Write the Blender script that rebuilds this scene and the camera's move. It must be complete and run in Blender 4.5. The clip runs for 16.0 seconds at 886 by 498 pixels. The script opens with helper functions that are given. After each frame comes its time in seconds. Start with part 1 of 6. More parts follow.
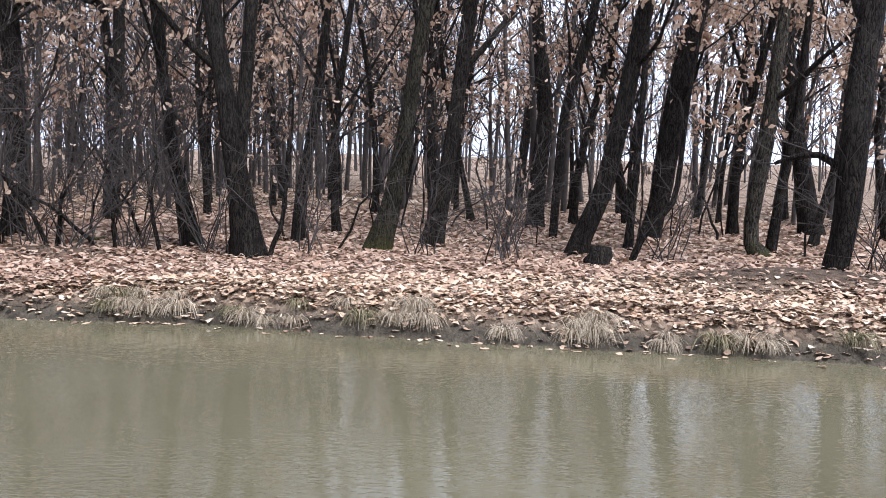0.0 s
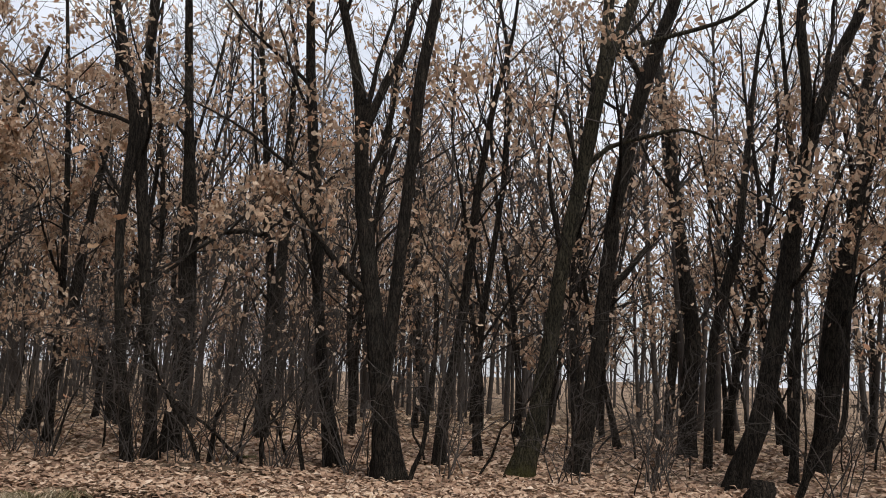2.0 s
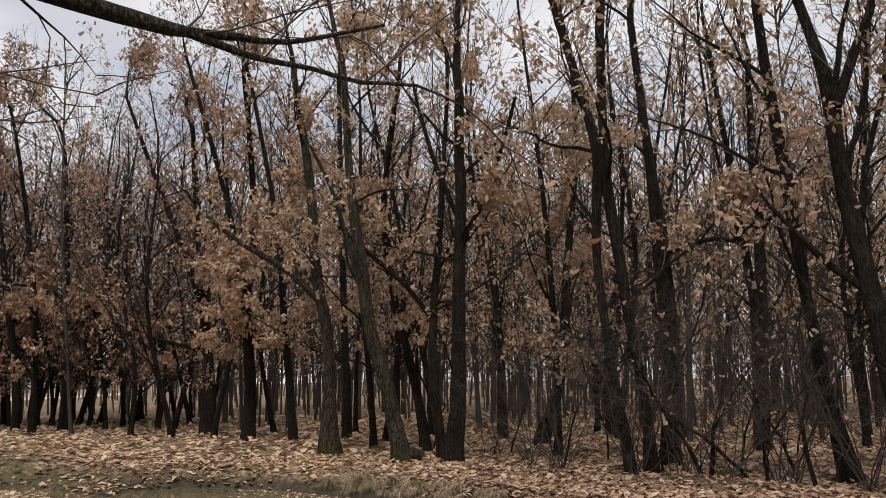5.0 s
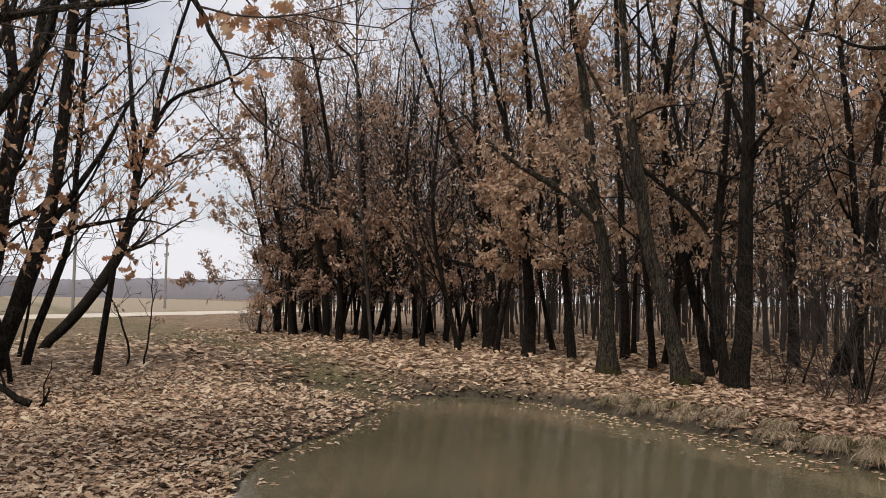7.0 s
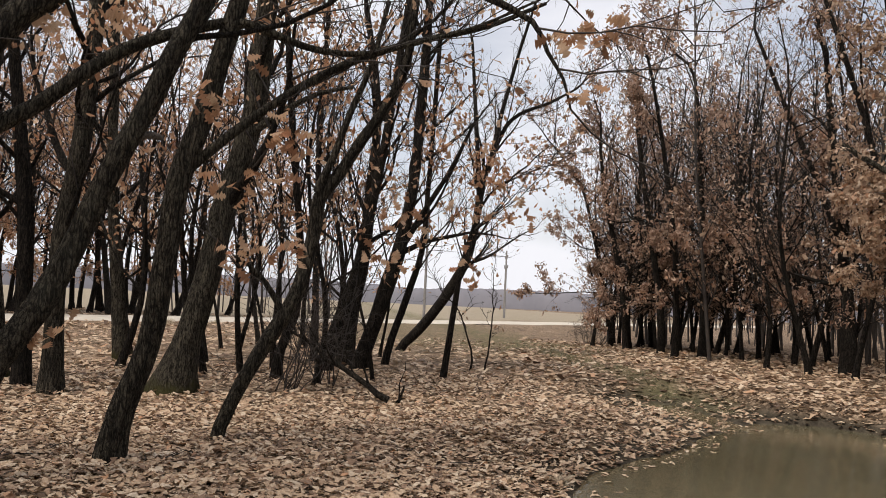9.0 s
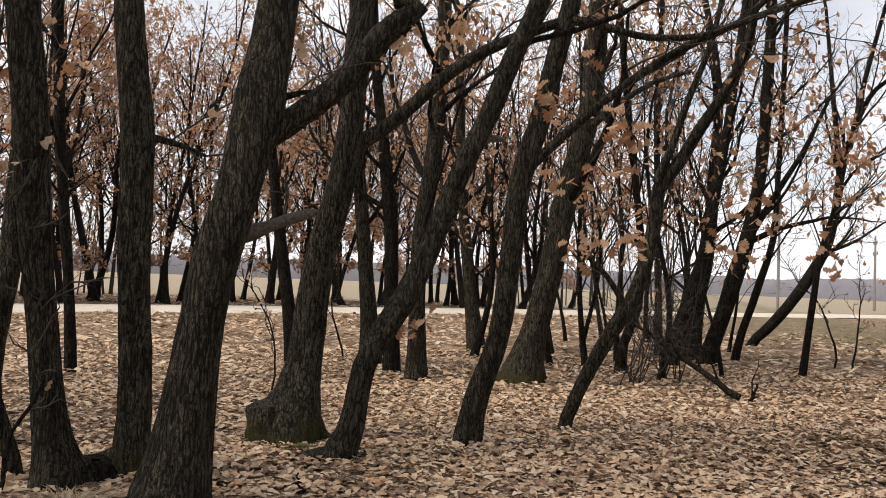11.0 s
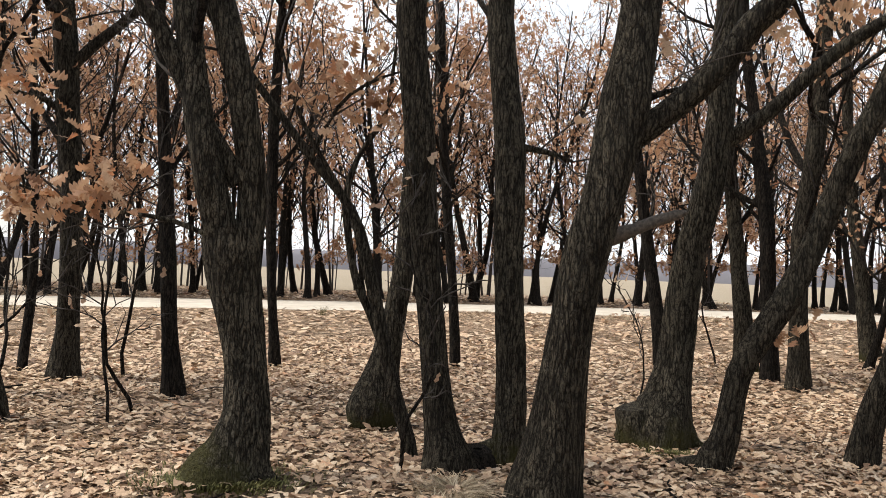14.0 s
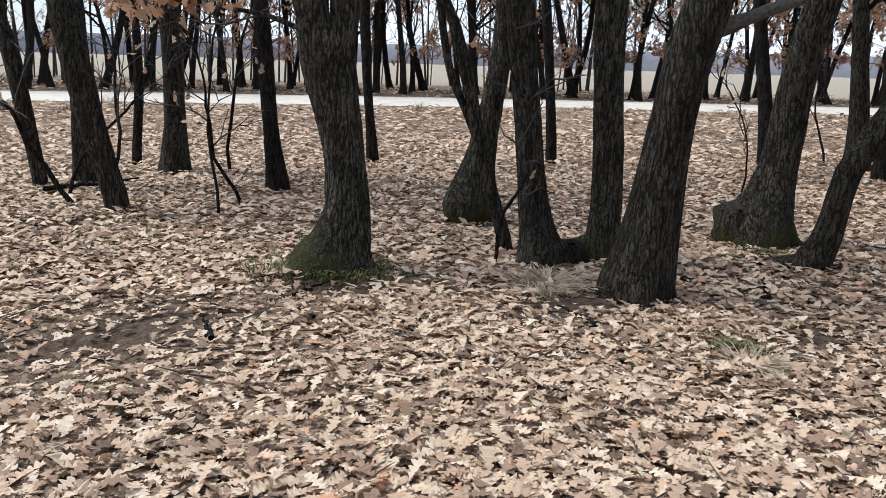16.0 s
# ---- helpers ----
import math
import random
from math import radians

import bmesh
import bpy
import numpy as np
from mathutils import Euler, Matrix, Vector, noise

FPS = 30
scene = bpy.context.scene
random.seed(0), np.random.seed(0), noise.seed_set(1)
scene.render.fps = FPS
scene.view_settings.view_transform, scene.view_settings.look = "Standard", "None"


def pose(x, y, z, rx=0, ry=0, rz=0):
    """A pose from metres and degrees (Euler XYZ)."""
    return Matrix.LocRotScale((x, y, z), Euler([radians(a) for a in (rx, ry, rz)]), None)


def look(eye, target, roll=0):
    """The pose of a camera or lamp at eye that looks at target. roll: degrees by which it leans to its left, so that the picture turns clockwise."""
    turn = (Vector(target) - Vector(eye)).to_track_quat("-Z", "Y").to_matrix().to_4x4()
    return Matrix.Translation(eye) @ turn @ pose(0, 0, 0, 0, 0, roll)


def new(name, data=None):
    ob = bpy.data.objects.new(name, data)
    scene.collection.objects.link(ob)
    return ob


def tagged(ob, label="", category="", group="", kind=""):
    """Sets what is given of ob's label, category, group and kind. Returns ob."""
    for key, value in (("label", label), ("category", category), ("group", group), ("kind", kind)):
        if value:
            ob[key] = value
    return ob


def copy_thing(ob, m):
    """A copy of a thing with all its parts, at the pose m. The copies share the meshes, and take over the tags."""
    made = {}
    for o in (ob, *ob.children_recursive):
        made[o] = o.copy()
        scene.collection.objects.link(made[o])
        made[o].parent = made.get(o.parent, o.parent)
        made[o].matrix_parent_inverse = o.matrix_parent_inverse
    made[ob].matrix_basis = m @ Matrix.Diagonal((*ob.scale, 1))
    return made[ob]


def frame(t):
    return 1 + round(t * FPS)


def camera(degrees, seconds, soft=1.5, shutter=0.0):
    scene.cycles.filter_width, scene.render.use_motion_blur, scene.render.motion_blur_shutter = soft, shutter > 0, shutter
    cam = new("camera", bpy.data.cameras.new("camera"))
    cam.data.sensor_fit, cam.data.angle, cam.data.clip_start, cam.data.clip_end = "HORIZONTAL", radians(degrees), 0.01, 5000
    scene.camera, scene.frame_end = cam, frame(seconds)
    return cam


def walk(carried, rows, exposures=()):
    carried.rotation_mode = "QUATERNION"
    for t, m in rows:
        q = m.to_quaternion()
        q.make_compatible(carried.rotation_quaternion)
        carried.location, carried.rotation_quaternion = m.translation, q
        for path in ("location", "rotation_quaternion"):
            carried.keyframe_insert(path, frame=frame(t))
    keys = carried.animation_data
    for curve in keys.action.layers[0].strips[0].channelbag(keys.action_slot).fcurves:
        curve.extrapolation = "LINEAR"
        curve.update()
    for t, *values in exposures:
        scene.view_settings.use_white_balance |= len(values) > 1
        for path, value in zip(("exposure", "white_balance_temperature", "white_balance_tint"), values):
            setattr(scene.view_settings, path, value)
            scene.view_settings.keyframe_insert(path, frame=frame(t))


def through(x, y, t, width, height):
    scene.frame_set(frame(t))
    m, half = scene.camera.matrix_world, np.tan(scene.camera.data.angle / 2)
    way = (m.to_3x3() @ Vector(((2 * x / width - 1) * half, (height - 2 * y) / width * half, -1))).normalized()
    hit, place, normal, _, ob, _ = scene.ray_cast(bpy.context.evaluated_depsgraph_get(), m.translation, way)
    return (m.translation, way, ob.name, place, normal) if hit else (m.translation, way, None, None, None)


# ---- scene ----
EYE = 1.6
cam = camera(55.8, 16.0, soft=0.9)

# seconds, yaw to the left, pitch up, lean to the left
TURNS = [
    (0.0, 0.00, -6.35, 1.46), (0.5, 3.02, -2.20, 1.43), (1.0, 5.70, 2.74, 1.88),
    (1.5, 7.87, 6.37, 2.32), (2.0, 10.13, 8.54, 2.14), (2.5, 13.65, 9.80, 1.92),
    (3.0, 18.30, 9.66, 1.18), (3.5, 23.68, 9.36, 0.03), (4.0, 30.98, 9.55, -0.52),
    (4.2, 33.75, 9.69, -0.67), (6.3, 52.53, 5.08, 0.54), (6.5, 54.59, 4.39, 0.74),
    (7.0, 60.90, 3.54, 1.01), (7.5, 67.39, 3.39, 1.37), (8.0, 72.96, 3.66, 1.86),
    (8.5, 77.89, 3.85, 2.36), (9.0, 83.56, 3.69, 2.78), (9.5, 89.62, 3.23, 2.99),
    (10.0, 94.91, 2.90, 2.85), (10.2, 97.24, 2.79, 2.68), (12.5, 120.86, 1.61, 1.91),
    (13.0, 124.50, 1.75, 2.06), (13.5, 128.73, 1.71, 2.10), (14.0, 131.27, 1.48, 2.12),
]
TURNS += [
    (14.5, 133.49, 0.60, 2.21), (15.0, 135.32, -2.88, 1.98), (15.5, 136.59, -8.09, 1.88),
    (16.0, 137.32, -12.59, 1.79),
]
walk(cam, [(t, pose(0, 0, EYE, 0, 0, yaw) @ pose(0, 0, 0, 90 + pitch) @ pose(0, 0, 0, 0, 0, lean))
           for t, yaw, pitch, lean in TURNS],
     [(0.0, 1.03, 5650, 14), (0.5, 0.95, 5600, 13), (1.0, 0.62, 5700, 11), (1.5, 0.24, 6250, 10), (2.5, 0.02, 6900, 11), (3.0, -0.04, 7050, 12), (4.0, -0.05, 7150, 11),
      (6.3, -0.12, 7050, 13), (8.0, -0.03, 7000, 13), (8.5, 0.02, 6950, 12), (10.2, 0.08, 7150, 13), (12.5, 0.54, 7150, 10), (14.5, 0.58, 6750, 9),
      (15.2, 0.54, 6500, 9), (15.6, 0.50, 6400, 9), (16.0, 0.50, 5800, 7)])

# ---- light: a bright, thinly overcast sky ----
SUN_UP, SUN_TURN = 57.0, 143.0
world = bpy.data.worlds.new("sky")
scene.world = world
world.use_nodes = True
wn, wl = world.node_tree.nodes, world.node_tree.links
wn.clear()
w_out, w_bg = wn.new("ShaderNodeOutputWorld"), wn.new("ShaderNodeBackground")
w_sky = wn.new("ShaderNodeTexSky")
w_sky.sky_type, w_sky.sun_disc = "NISHITA", False
w_sky.sun_elevation, w_sky.sun_rotation = radians(SUN_UP), radians(SUN_TURN)
w_sky.air_density, w_sky.dust_density = 1.0, 2.0
w_co, w_map = wn.new("ShaderNodeTexCoord"), wn.new("ShaderNodeMapping")
w_map.inputs["Scale"].default_value = (1.0, 1.0, 3.0)
w_cloud, w_ramp, w_mix = wn.new("ShaderNodeTexNoise"), wn.new("ShaderNodeValToRGB"), wn.new("ShaderNodeMix")
w_cloud.inputs["Scale"].default_value, w_cloud.inputs["Detail"].default_value = 2.2, 7
w_ramp.color_ramp.elements[0].position, w_ramp.color_ramp.elements[0].color = 0.36, (0.42, 0.42, 0.42, 1)
w_ramp.color_ramp.elements[1].position, w_ramp.color_ramp.elements[1].color = 0.58, (0.96, 0.96, 0.96, 1)
w_mix.data_type = "RGBA"
w_mix.inputs["B"].default_value = (7.5, 7.9, 8.8, 1)
wl.new(w_co.outputs["Generated"], w_map.inputs["Vector"])
wl.new(w_map.outputs["Vector"], w_cloud.inputs["Vector"])
wl.new(w_cloud.outputs["Fac"], w_ramp.inputs["Fac"])
wl.new(w_ramp.outputs["Color"], w_mix.inputs["Factor"])
wl.new(w_sky.outputs["Color"], w_mix.inputs["A"])
wl.new(w_mix.outputs["Result"], w_bg.inputs["Color"])
wl.new(w_bg.outputs["Background"], w_out.inputs["Surface"])
w_bg.inputs["Strength"].default_value = 0.118

sun = new("sun", bpy.data.lights.new("sun", "SUN"))
sun.data.energy, sun.data.angle, sun.data.color = 3.1, radians(16), (1.0, 0.95, 0.89)
sun.matrix_world = look((30 * math.sin(radians(SUN_TURN)), 30 * math.cos(radians(SUN_TURN)), 30 * math.tan(radians(SUN_UP))), (0, 0, 0))


# ---- materials ----
def material(name, rough=0.8):
    m = bpy.data.materials.new(name)
    m.use_nodes = True
    bsdf = m.node_tree.nodes["Principled BSDF"]
    bsdf.inputs["Roughness"].default_value = rough
    return m, m.node_tree.nodes, m.node_tree.links, bsdf


def ramp(n, l, fac, stops):
    r = n.new("ShaderNodeValToRGB")
    while len(r.color_ramp.elements) < len(stops):
        r.color_ramp.elements.new(0.5)
    for e, (p, c) in zip(r.color_ramp.elements, stops):
        e.position, e.color = p, (*c, 1)
    l.new(fac, r.inputs["Fac"])
    return r.outputs["Color"]


def noise_tex(n, l, scale, detail=4, stretch=(1, 1, 1), rough=0.55):
    co, mp, t = n.new("ShaderNodeTexCoord"), n.new("ShaderNodeMapping"), n.new("ShaderNodeTexNoise")
    mp.inputs["Scale"].default_value = stretch
    t.inputs["Scale"].default_value, t.inputs["Detail"].default_value = scale, detail
    t.inputs["Roughness"].default_value = rough
    l.new(co.outputs["Object"], mp.inputs["Vector"])
    l.new(mp.outputs["Vector"], t.inputs["Vector"])
    return t.outputs["Fac"]


def mix(n, l, fac, a, b, kind="MIX"):
    m = n.new("ShaderNodeMix")
    m.data_type, m.blend_type = "RGBA", kind
    for sock, v in (("Factor", fac), ("A", a), ("B", b)):
        if isinstance(v, (int, float)):
            m.inputs[sock].default_value = v
        elif isinstance(v, tuple):
            m.inputs[sock].default_value = (*v, 1)
        else:
            l.new(v, m.inputs[sock])
    return m.outputs["Result"]


def bump(n, l, bsdf, height, strength, distance):
    b = n.new("ShaderNodeBump")
    b.inputs["Strength"].default_value, b.inputs["Distance"].default_value = strength, distance
    l.new(height, b.inputs["Height"])
    l.new(b.outputs["Normal"], bsdf.inputs["Normal"])


def math_node(n, l, op, a, b):
    m = n.new("ShaderNodeMath")
    m.operation = op
    for i, v in enumerate((a, b)):
        if isinstance(v, (int, float)):
            m.inputs[i].default_value = v
        else:
            l.new(v, m.inputs[i])
    return m.outputs[0]


def bark_material(name, dark, light, moss=0.0, side=None):
    m, n, l, b = material(name, 0.9)
    co = n.new("ShaderNodeTexCoord")

    def furrows(scale, squash, low, width):
        """Dark lines that run up the stem, part and meet again."""
        f = math_node(n, l, "ABSOLUTE", math_node(n, l, "SUBTRACT", noise_tex(n, l, scale, 2, (1, 1, squash), 0.5), 0.5), 0)
        return ramp(n, l, f, [(0.0, (low, low, low)), (width, (1, 1, 1))])

    ridge = math_node(n, l, "MULTIPLY", furrows(25, 0.19, 0.0, 0.085), furrows(52, 0.26, 0.2, 0.06))
    # short cracks across the ridges
    ridge = math_node(n, l, "MULTIPLY", ridge, furrows(34, 0.75, 0.35, 0.03))
    grain = noise_tex(n, l, 75, 6, (1, 1, 0.3), 0.75)
    patch = noise_tex(n, l, 2.3, 5)
    tone = noise_tex(n, l, 9, 3, (1, 1, 0.3))
    col = mix(n, l, ridge, dark, light)
    col = mix(n, l, 0.55, col, ramp(n, l, grain, [(0.3, (0.4, 0.4, 0.4)), (0.7, (1, 1, 1))]), "MULTIPLY")
    col = mix(n, l, 0.7, col, ramp(n, l, tone, [(0.3, (0.55, 0.55, 0.55)), (0.65, (1, 1, 1))]), "MULTIPLY")
    # pale worn ridges, thin grey lichen, green algae
    worn = math_node(n, l, "MULTIPLY", ridge, ramp(n, l, tone, [(0.5, (0, 0, 0)), (0.72, (0.4, 0.4, 0.4))]))
    col = mix(n, l, math_node(n, l, "MULTIPLY", worn, grain), col, tuple(1.8 * c for c in light))
    col = mix(n, l, math_node(n, l, "MULTIPLY", ramp(n, l, patch, [(0.52, (0, 0, 0)), (0.8, (0.3, 0.3, 0.3))]), grain), col, (0.12, 0.122, 0.095))
    if moss:
        z = n.new("ShaderNodeSeparateXYZ")
        l.new(co.outputs["Object"], z.inputs[0])
        mz = n.new("ShaderNodeMapRange")
        mz.inputs["From Min"].default_value, mz.inputs["From Max"].default_value = 0.75 * moss, 0.0
        l.new(z.outputs["Z"], mz.inputs["Value"])
        spot = math_node(n, l, "MULTIPLY", mz.outputs["Result"], noise_tex(n, l, 5, 6, rough=0.7))
        if side:
            # thickest on the side that stays damp
            turned = math_node(n, l, "ADD", math_node(n, l, "MULTIPLY", z.outputs["X"], side[0] * 1.1), math_node(n, l, "MULTIPLY", z.outputs["Y"], side[1] * 1.1))
            spot = math_node(n, l, "ADD", spot, turned)
        cover = ramp(n, l, spot, [(0.30, (0, 0, 0)), (0.50, (0.85, 0.85, 0.85))])
        col = mix(n, l, math_node(n, l, "MULTIPLY", cover, ramp(n, l, mz.outputs["Result"], [(0.0, (0, 0, 0)), (0.25, (1, 1, 1))])), col,
                  mix(n, l, grain, (0.020, 0.020, 0.008), (0.098, 0.092, 0.030)))
    l.new(col, b.inputs["Base Color"])
    h = math_node(n, l, "ADD", ridge, math_node(n, l, "MULTIPLY", grain, 0.5))
    bump(n, l, b, h, 1.0, 0.032)
    b.inputs["Specular IOR Level"].default_value = 0.12
    return m


# this darker copy carries the wood's shade in its colour
BARK = bark_material("oak_bark", (0.006, 0.005, 0.004), (0.052, 0.042, 0.033))
# near trunks: same bark made paler, their stronger light put into the colour
BARK_MOSSY = bark_material("mossy_oak_bark", (0.012, 0.010, 0.0075), (0.138, 0.121, 0.090), 1.0)
BARK_LIT = bark_material("lit_oak_bark", (0.011, 0.009, 0.007), (0.112, 0.097, 0.072))
BARK_ALGAE = bark_material("algae_oak_bark", (0.009, 0.008, 0.006), (0.080, 0.070, 0.046), 1.7)
BARK_GREEN = bark_material("mossy_footed_oak_bark", (0.012, 0.010, 0.0075), (0.138, 0.121, 0.090), 1.0, (0.82, -0.57))


def twig_material():
    m, n, l, b = material("twig_bark", 0.85)
    l.new(ramp(n, l, noise_tex(n, l, 3, 4), [(0.3, (0.018, 0.0145, 0.012)), (0.7, (0.052, 0.041, 0.034))]), b.inputs["Base Color"])
    return m


TWIG = twig_material()


def leaf_material(name, stops, through=0.45):
    m, n, l, b = material(name, 0.65)
    g = n.new("ShaderNodeNewGeometry")
    o = n.new("ShaderNodeObjectInfo")
    pick = math_node(n, l, "FRACT", math_node(n, l, "ADD", g.outputs["Random Per Island"], o.outputs["Random"]), 0)
    col = ramp(n, l, pick, stops)
    vein = noise_tex(n, l, 48, 5, rough=0.65)
    col = mix(n, l, 0.75, col, ramp(n, l, vein, [(0.3, (0.5, 0.45, 0.4)), (0.62, (1, 1, 1))]), "MULTIPLY")
    l.new(col, b.inputs["Base Color"])
    b.inputs["Specular IOR Level"].default_value = 0.3
    bump(n, l, b, vein, 0.35, 0.01)
    if through:
        t, s = n.new("ShaderNodeBsdfTranslucent"), n.new("ShaderNodeMixShader")
        s.inputs[0].default_value = through
        l.new(col, t.inputs["Color"])
        l.new(b.outputs[0], s.inputs[1])
        l.new(t.outputs[0], s.inputs[2])
        l.new(s.outputs[0], n["Material Output"].inputs["Surface"])
    return m


DRY_LEAF = leaf_material("dry_oak_leaf", [(0.0, (0.24, 0.152, 0.106)), (0.25, (0.43, 0.295, 0.20)), (0.55, (0.58, 0.43, 0.31)),
                                          (0.85, (0.71, 0.57, 0.44)), (1.0, (0.50, 0.275, 0.165))], 0.45)
RUSSET_LEAF = leaf_material("russet_oak_leaf", [(0.0, (0.26, 0.135, 0.078)), (0.25, (0.45, 0.245, 0.14)), (0.55, (0.60, 0.38, 0.235)),
                                                (0.85, (0.70, 0.51, 0.355)), (1.0, (0.52, 0.23, 0.115))], 0.42)
LITTER = leaf_material("fallen_oak_leaf", [(0.0, (0.12, 0.078, 0.053)), (0.20, (0.33, 0.215, 0.143)), (0.44, (0.52, 0.372, 0.25)),
                                           (0.74, (0.62, 0.47, 0.33)), (0.95, (0.70, 0.58, 0.44)), (1.0, (0.52, 0.28, 0.155))], 0.15)
# fallen leaves in darker browns: the wood's shade is put into their colour
SHADED_LITTER = leaf_material("shaded_oak_leaf", [(0.0, (0.12, 0.073, 0.05)), (0.25, (0.30, 0.19, 0.13)), (0.55, (0.44, 0.30, 0.21)),
                                            (0.85, (0.55, 0.405, 0.30)), (1.0, (0.65, 0.52, 0.41))], 0.15)
FADED_LEAF = leaf_material("faded_oak_leaf", [(0.0, (0.20, 0.125, 0.092)), (0.3, (0.36, 0.235, 0.172)), (0.6, (0.48, 0.335, 0.25)),
                                              (0.88, (0.60, 0.455, 0.35)), (1.0, (0.46, 0.24, 0.14))], 0.42)


def ground_material():
    m, n, l, b = material("leafy_soil", 0.95)
    b.inputs["Specular IOR Level"].default_value = 0.15
    co, v, v2 = n.new("ShaderNodeTexCoord"), n.new("ShaderNodeTexVoronoi"), n.new("ShaderNodeTexVoronoi")
    wob, off = n.new("ShaderNodeTexNoise"), n.new("ShaderNodeMix")
    wob.inputs["Scale"].default_value = 14
    off.data_type, off.blend_type = "RGBA", "LINEAR_LIGHT"
    off.inputs["Factor"].default_value = 0.05
    l.new(co.outputs["Object"], wob.inputs["Vector"])
    l.new(co.outputs["Object"], off.inputs["A"])
    l.new(wob.outputs["Color"], off.inputs["B"])
    for t, s in ((v, 13.0), (v2, 24.0)):
        t.inputs["Scale"].default_value = s
        l.new(off.outputs["Result"], t.inputs["Vector"])
    sep = n.new("ShaderNodeSeparateColor")
    l.new(v.outputs["Color"], sep.inputs[0])
    leafy = ramp(n, l, sep.outputs[0], [(0.0, (0.05, 0.035, 0.024)), (0.3, (0.17, 0.118, 0.078)), (0.6, (0.36, 0.26, 0.175)), (1.0, (0.56, 0.435, 0.315))])
    edge = ramp(n, l, v.outputs["Distance"], [(0.0, (1, 1, 1)), (0.9, (0.35, 0.3, 0.27))])
    leafy = mix(n, l, 0.75, leafy, edge, "MULTIPLY")
    soil = ramp(n, l, noise_tex(n, l, 12, 6), [(0.3, (0.032, 0.022, 0.015)), (0.7, (0.115, 0.082, 0.057))])
    bare = ramp(n, l, noise_tex(n, l, 0.55, 6, rough=0.65), [(0.50, (0, 0, 0)), (0.66, (0.75, 0.75, 0.75))])
    dug = n.new("ShaderNodeAttribute")
    dug.attribute_name = "bare"
    bare = math_node(n, l, "MAXIMUM", bare, dug.outputs["Fac"])
    col = mix(n, l, bare, leafy, soil)
    # the wet slope under the bank is bare mud; dry grass in the field beyond the road
    z = n.new("ShaderNodeSeparateXYZ")
    l.new(co.outputs["Object"], z.inputs[0])
    mud = n.new("ShaderNodeMapRange")
    mud.inputs["From Min"].default_value, mud.inputs["From Max"].default_value = -0.07, -0.24
    l.new(z.outputs["Z"], mud.inputs["Value"])
    col = mix(n, l, mud.outputs["Result"], col, ramp(n, l, noise_tex(n, l, 9, 5), [(0.3, (0.03, 0.025, 0.018)), (0.7, (0.085, 0.07, 0.05))]))
    attr = n.new("ShaderNodeAttribute")
    attr.attribute_name = "field"
    straw = mix(n, l, noise_tex(n, l, 0.05, 5), ramp(n, l, noise_tex(n, l, 2.0, 6, (1, 1, 1), 0.7), [(0.3, (0.20, 0.165, 0.115)), (0.7, (0.32, 0.27, 0.20))]),
                (0.30, 0.255, 0.19))
    col = mix(n, l, attr.outputs["Fac"], col, straw)
    turf_at = n.new("ShaderNodeAttribute")
    turf_at.attribute_name = "turf"
    turf = ramp(n, l, noise_tex(n, l, 7, 6, rough=0.7), [(0.3, (0.05, 0.05, 0.025)), (0.55, (0.13, 0.12, 0.06)), (0.75, (0.30, 0.24, 0.14))])
    grow = math_node(n, l, "MULTIPLY", turf_at.outputs["Fac"], ramp(n, l, noise_tex(n, l, 1.3, 5), [(0.35, (0.15, 0.15, 0.15)), (0.6, (0.9, 0.9, 0.9))]))
    col = mix(n, l, grow, col, turf)
    l.new(col, b.inputs["Base Color"])
    h = math_node(n, l, "ADD", math_node(n, l, "MULTIPLY", v2.outputs["Distance"], -1.0), noise_tex(n, l, 30, 5))
    bump(n, l, b, h, 0.8, 0.03)
    return m


GROUND = ground_material()


def water_material():
    m, n, l, b = material("murky_water", 0.0)
    col = ramp(n, l, noise_tex(n, l, 0.35, 4), [(0.3, (0.096, 0.085, 0.050)), (0.7, (0.122, 0.109, 0.066))])
    l.new(col, b.inputs["Base Color"])
    b.inputs["IOR"].default_value = 1.85
    # cat's-paws: patches of fine ripples on calmer water
    paws = ramp(n, l, noise_tex(n, l, 0.5, 3), [(0.35, (0.25, 0.25, 0.25)), (0.65, (1, 1, 1))])
    small = math_node(n, l, "MULTIPLY", math_node(n, l, "ADD", noise_tex(n, l, 12, 2, (0.7, 1.5, 1)), math_node(n, l, "MULTIPLY", noise_tex(n, l, 27, 1, (0.5, 1.4, 1)), 1.7)), paws)
    h = math_node(n, l, "ADD", math_node(n, l, "MULTIPLY", noise_tex(n, l, 3.0, 2, (0.6, 1.4, 1)), 0.9), small)
    bump(n, l, b, h, 0.06, 0.03)
    return m


WATER = water_material()


def plain_material(name, a, c, scale, rough=0.85, relief=0.01):
    m, n, l, b = material(name, rough)
    f = noise_tex(n, l, scale, 6, rough=0.65)
    l.new(ramp(n, l, f, [(0.3, a), (0.7, c)]), b.inputs["Base Color"])
    bump(n, l, b, f, 0.5, relief)
    return m


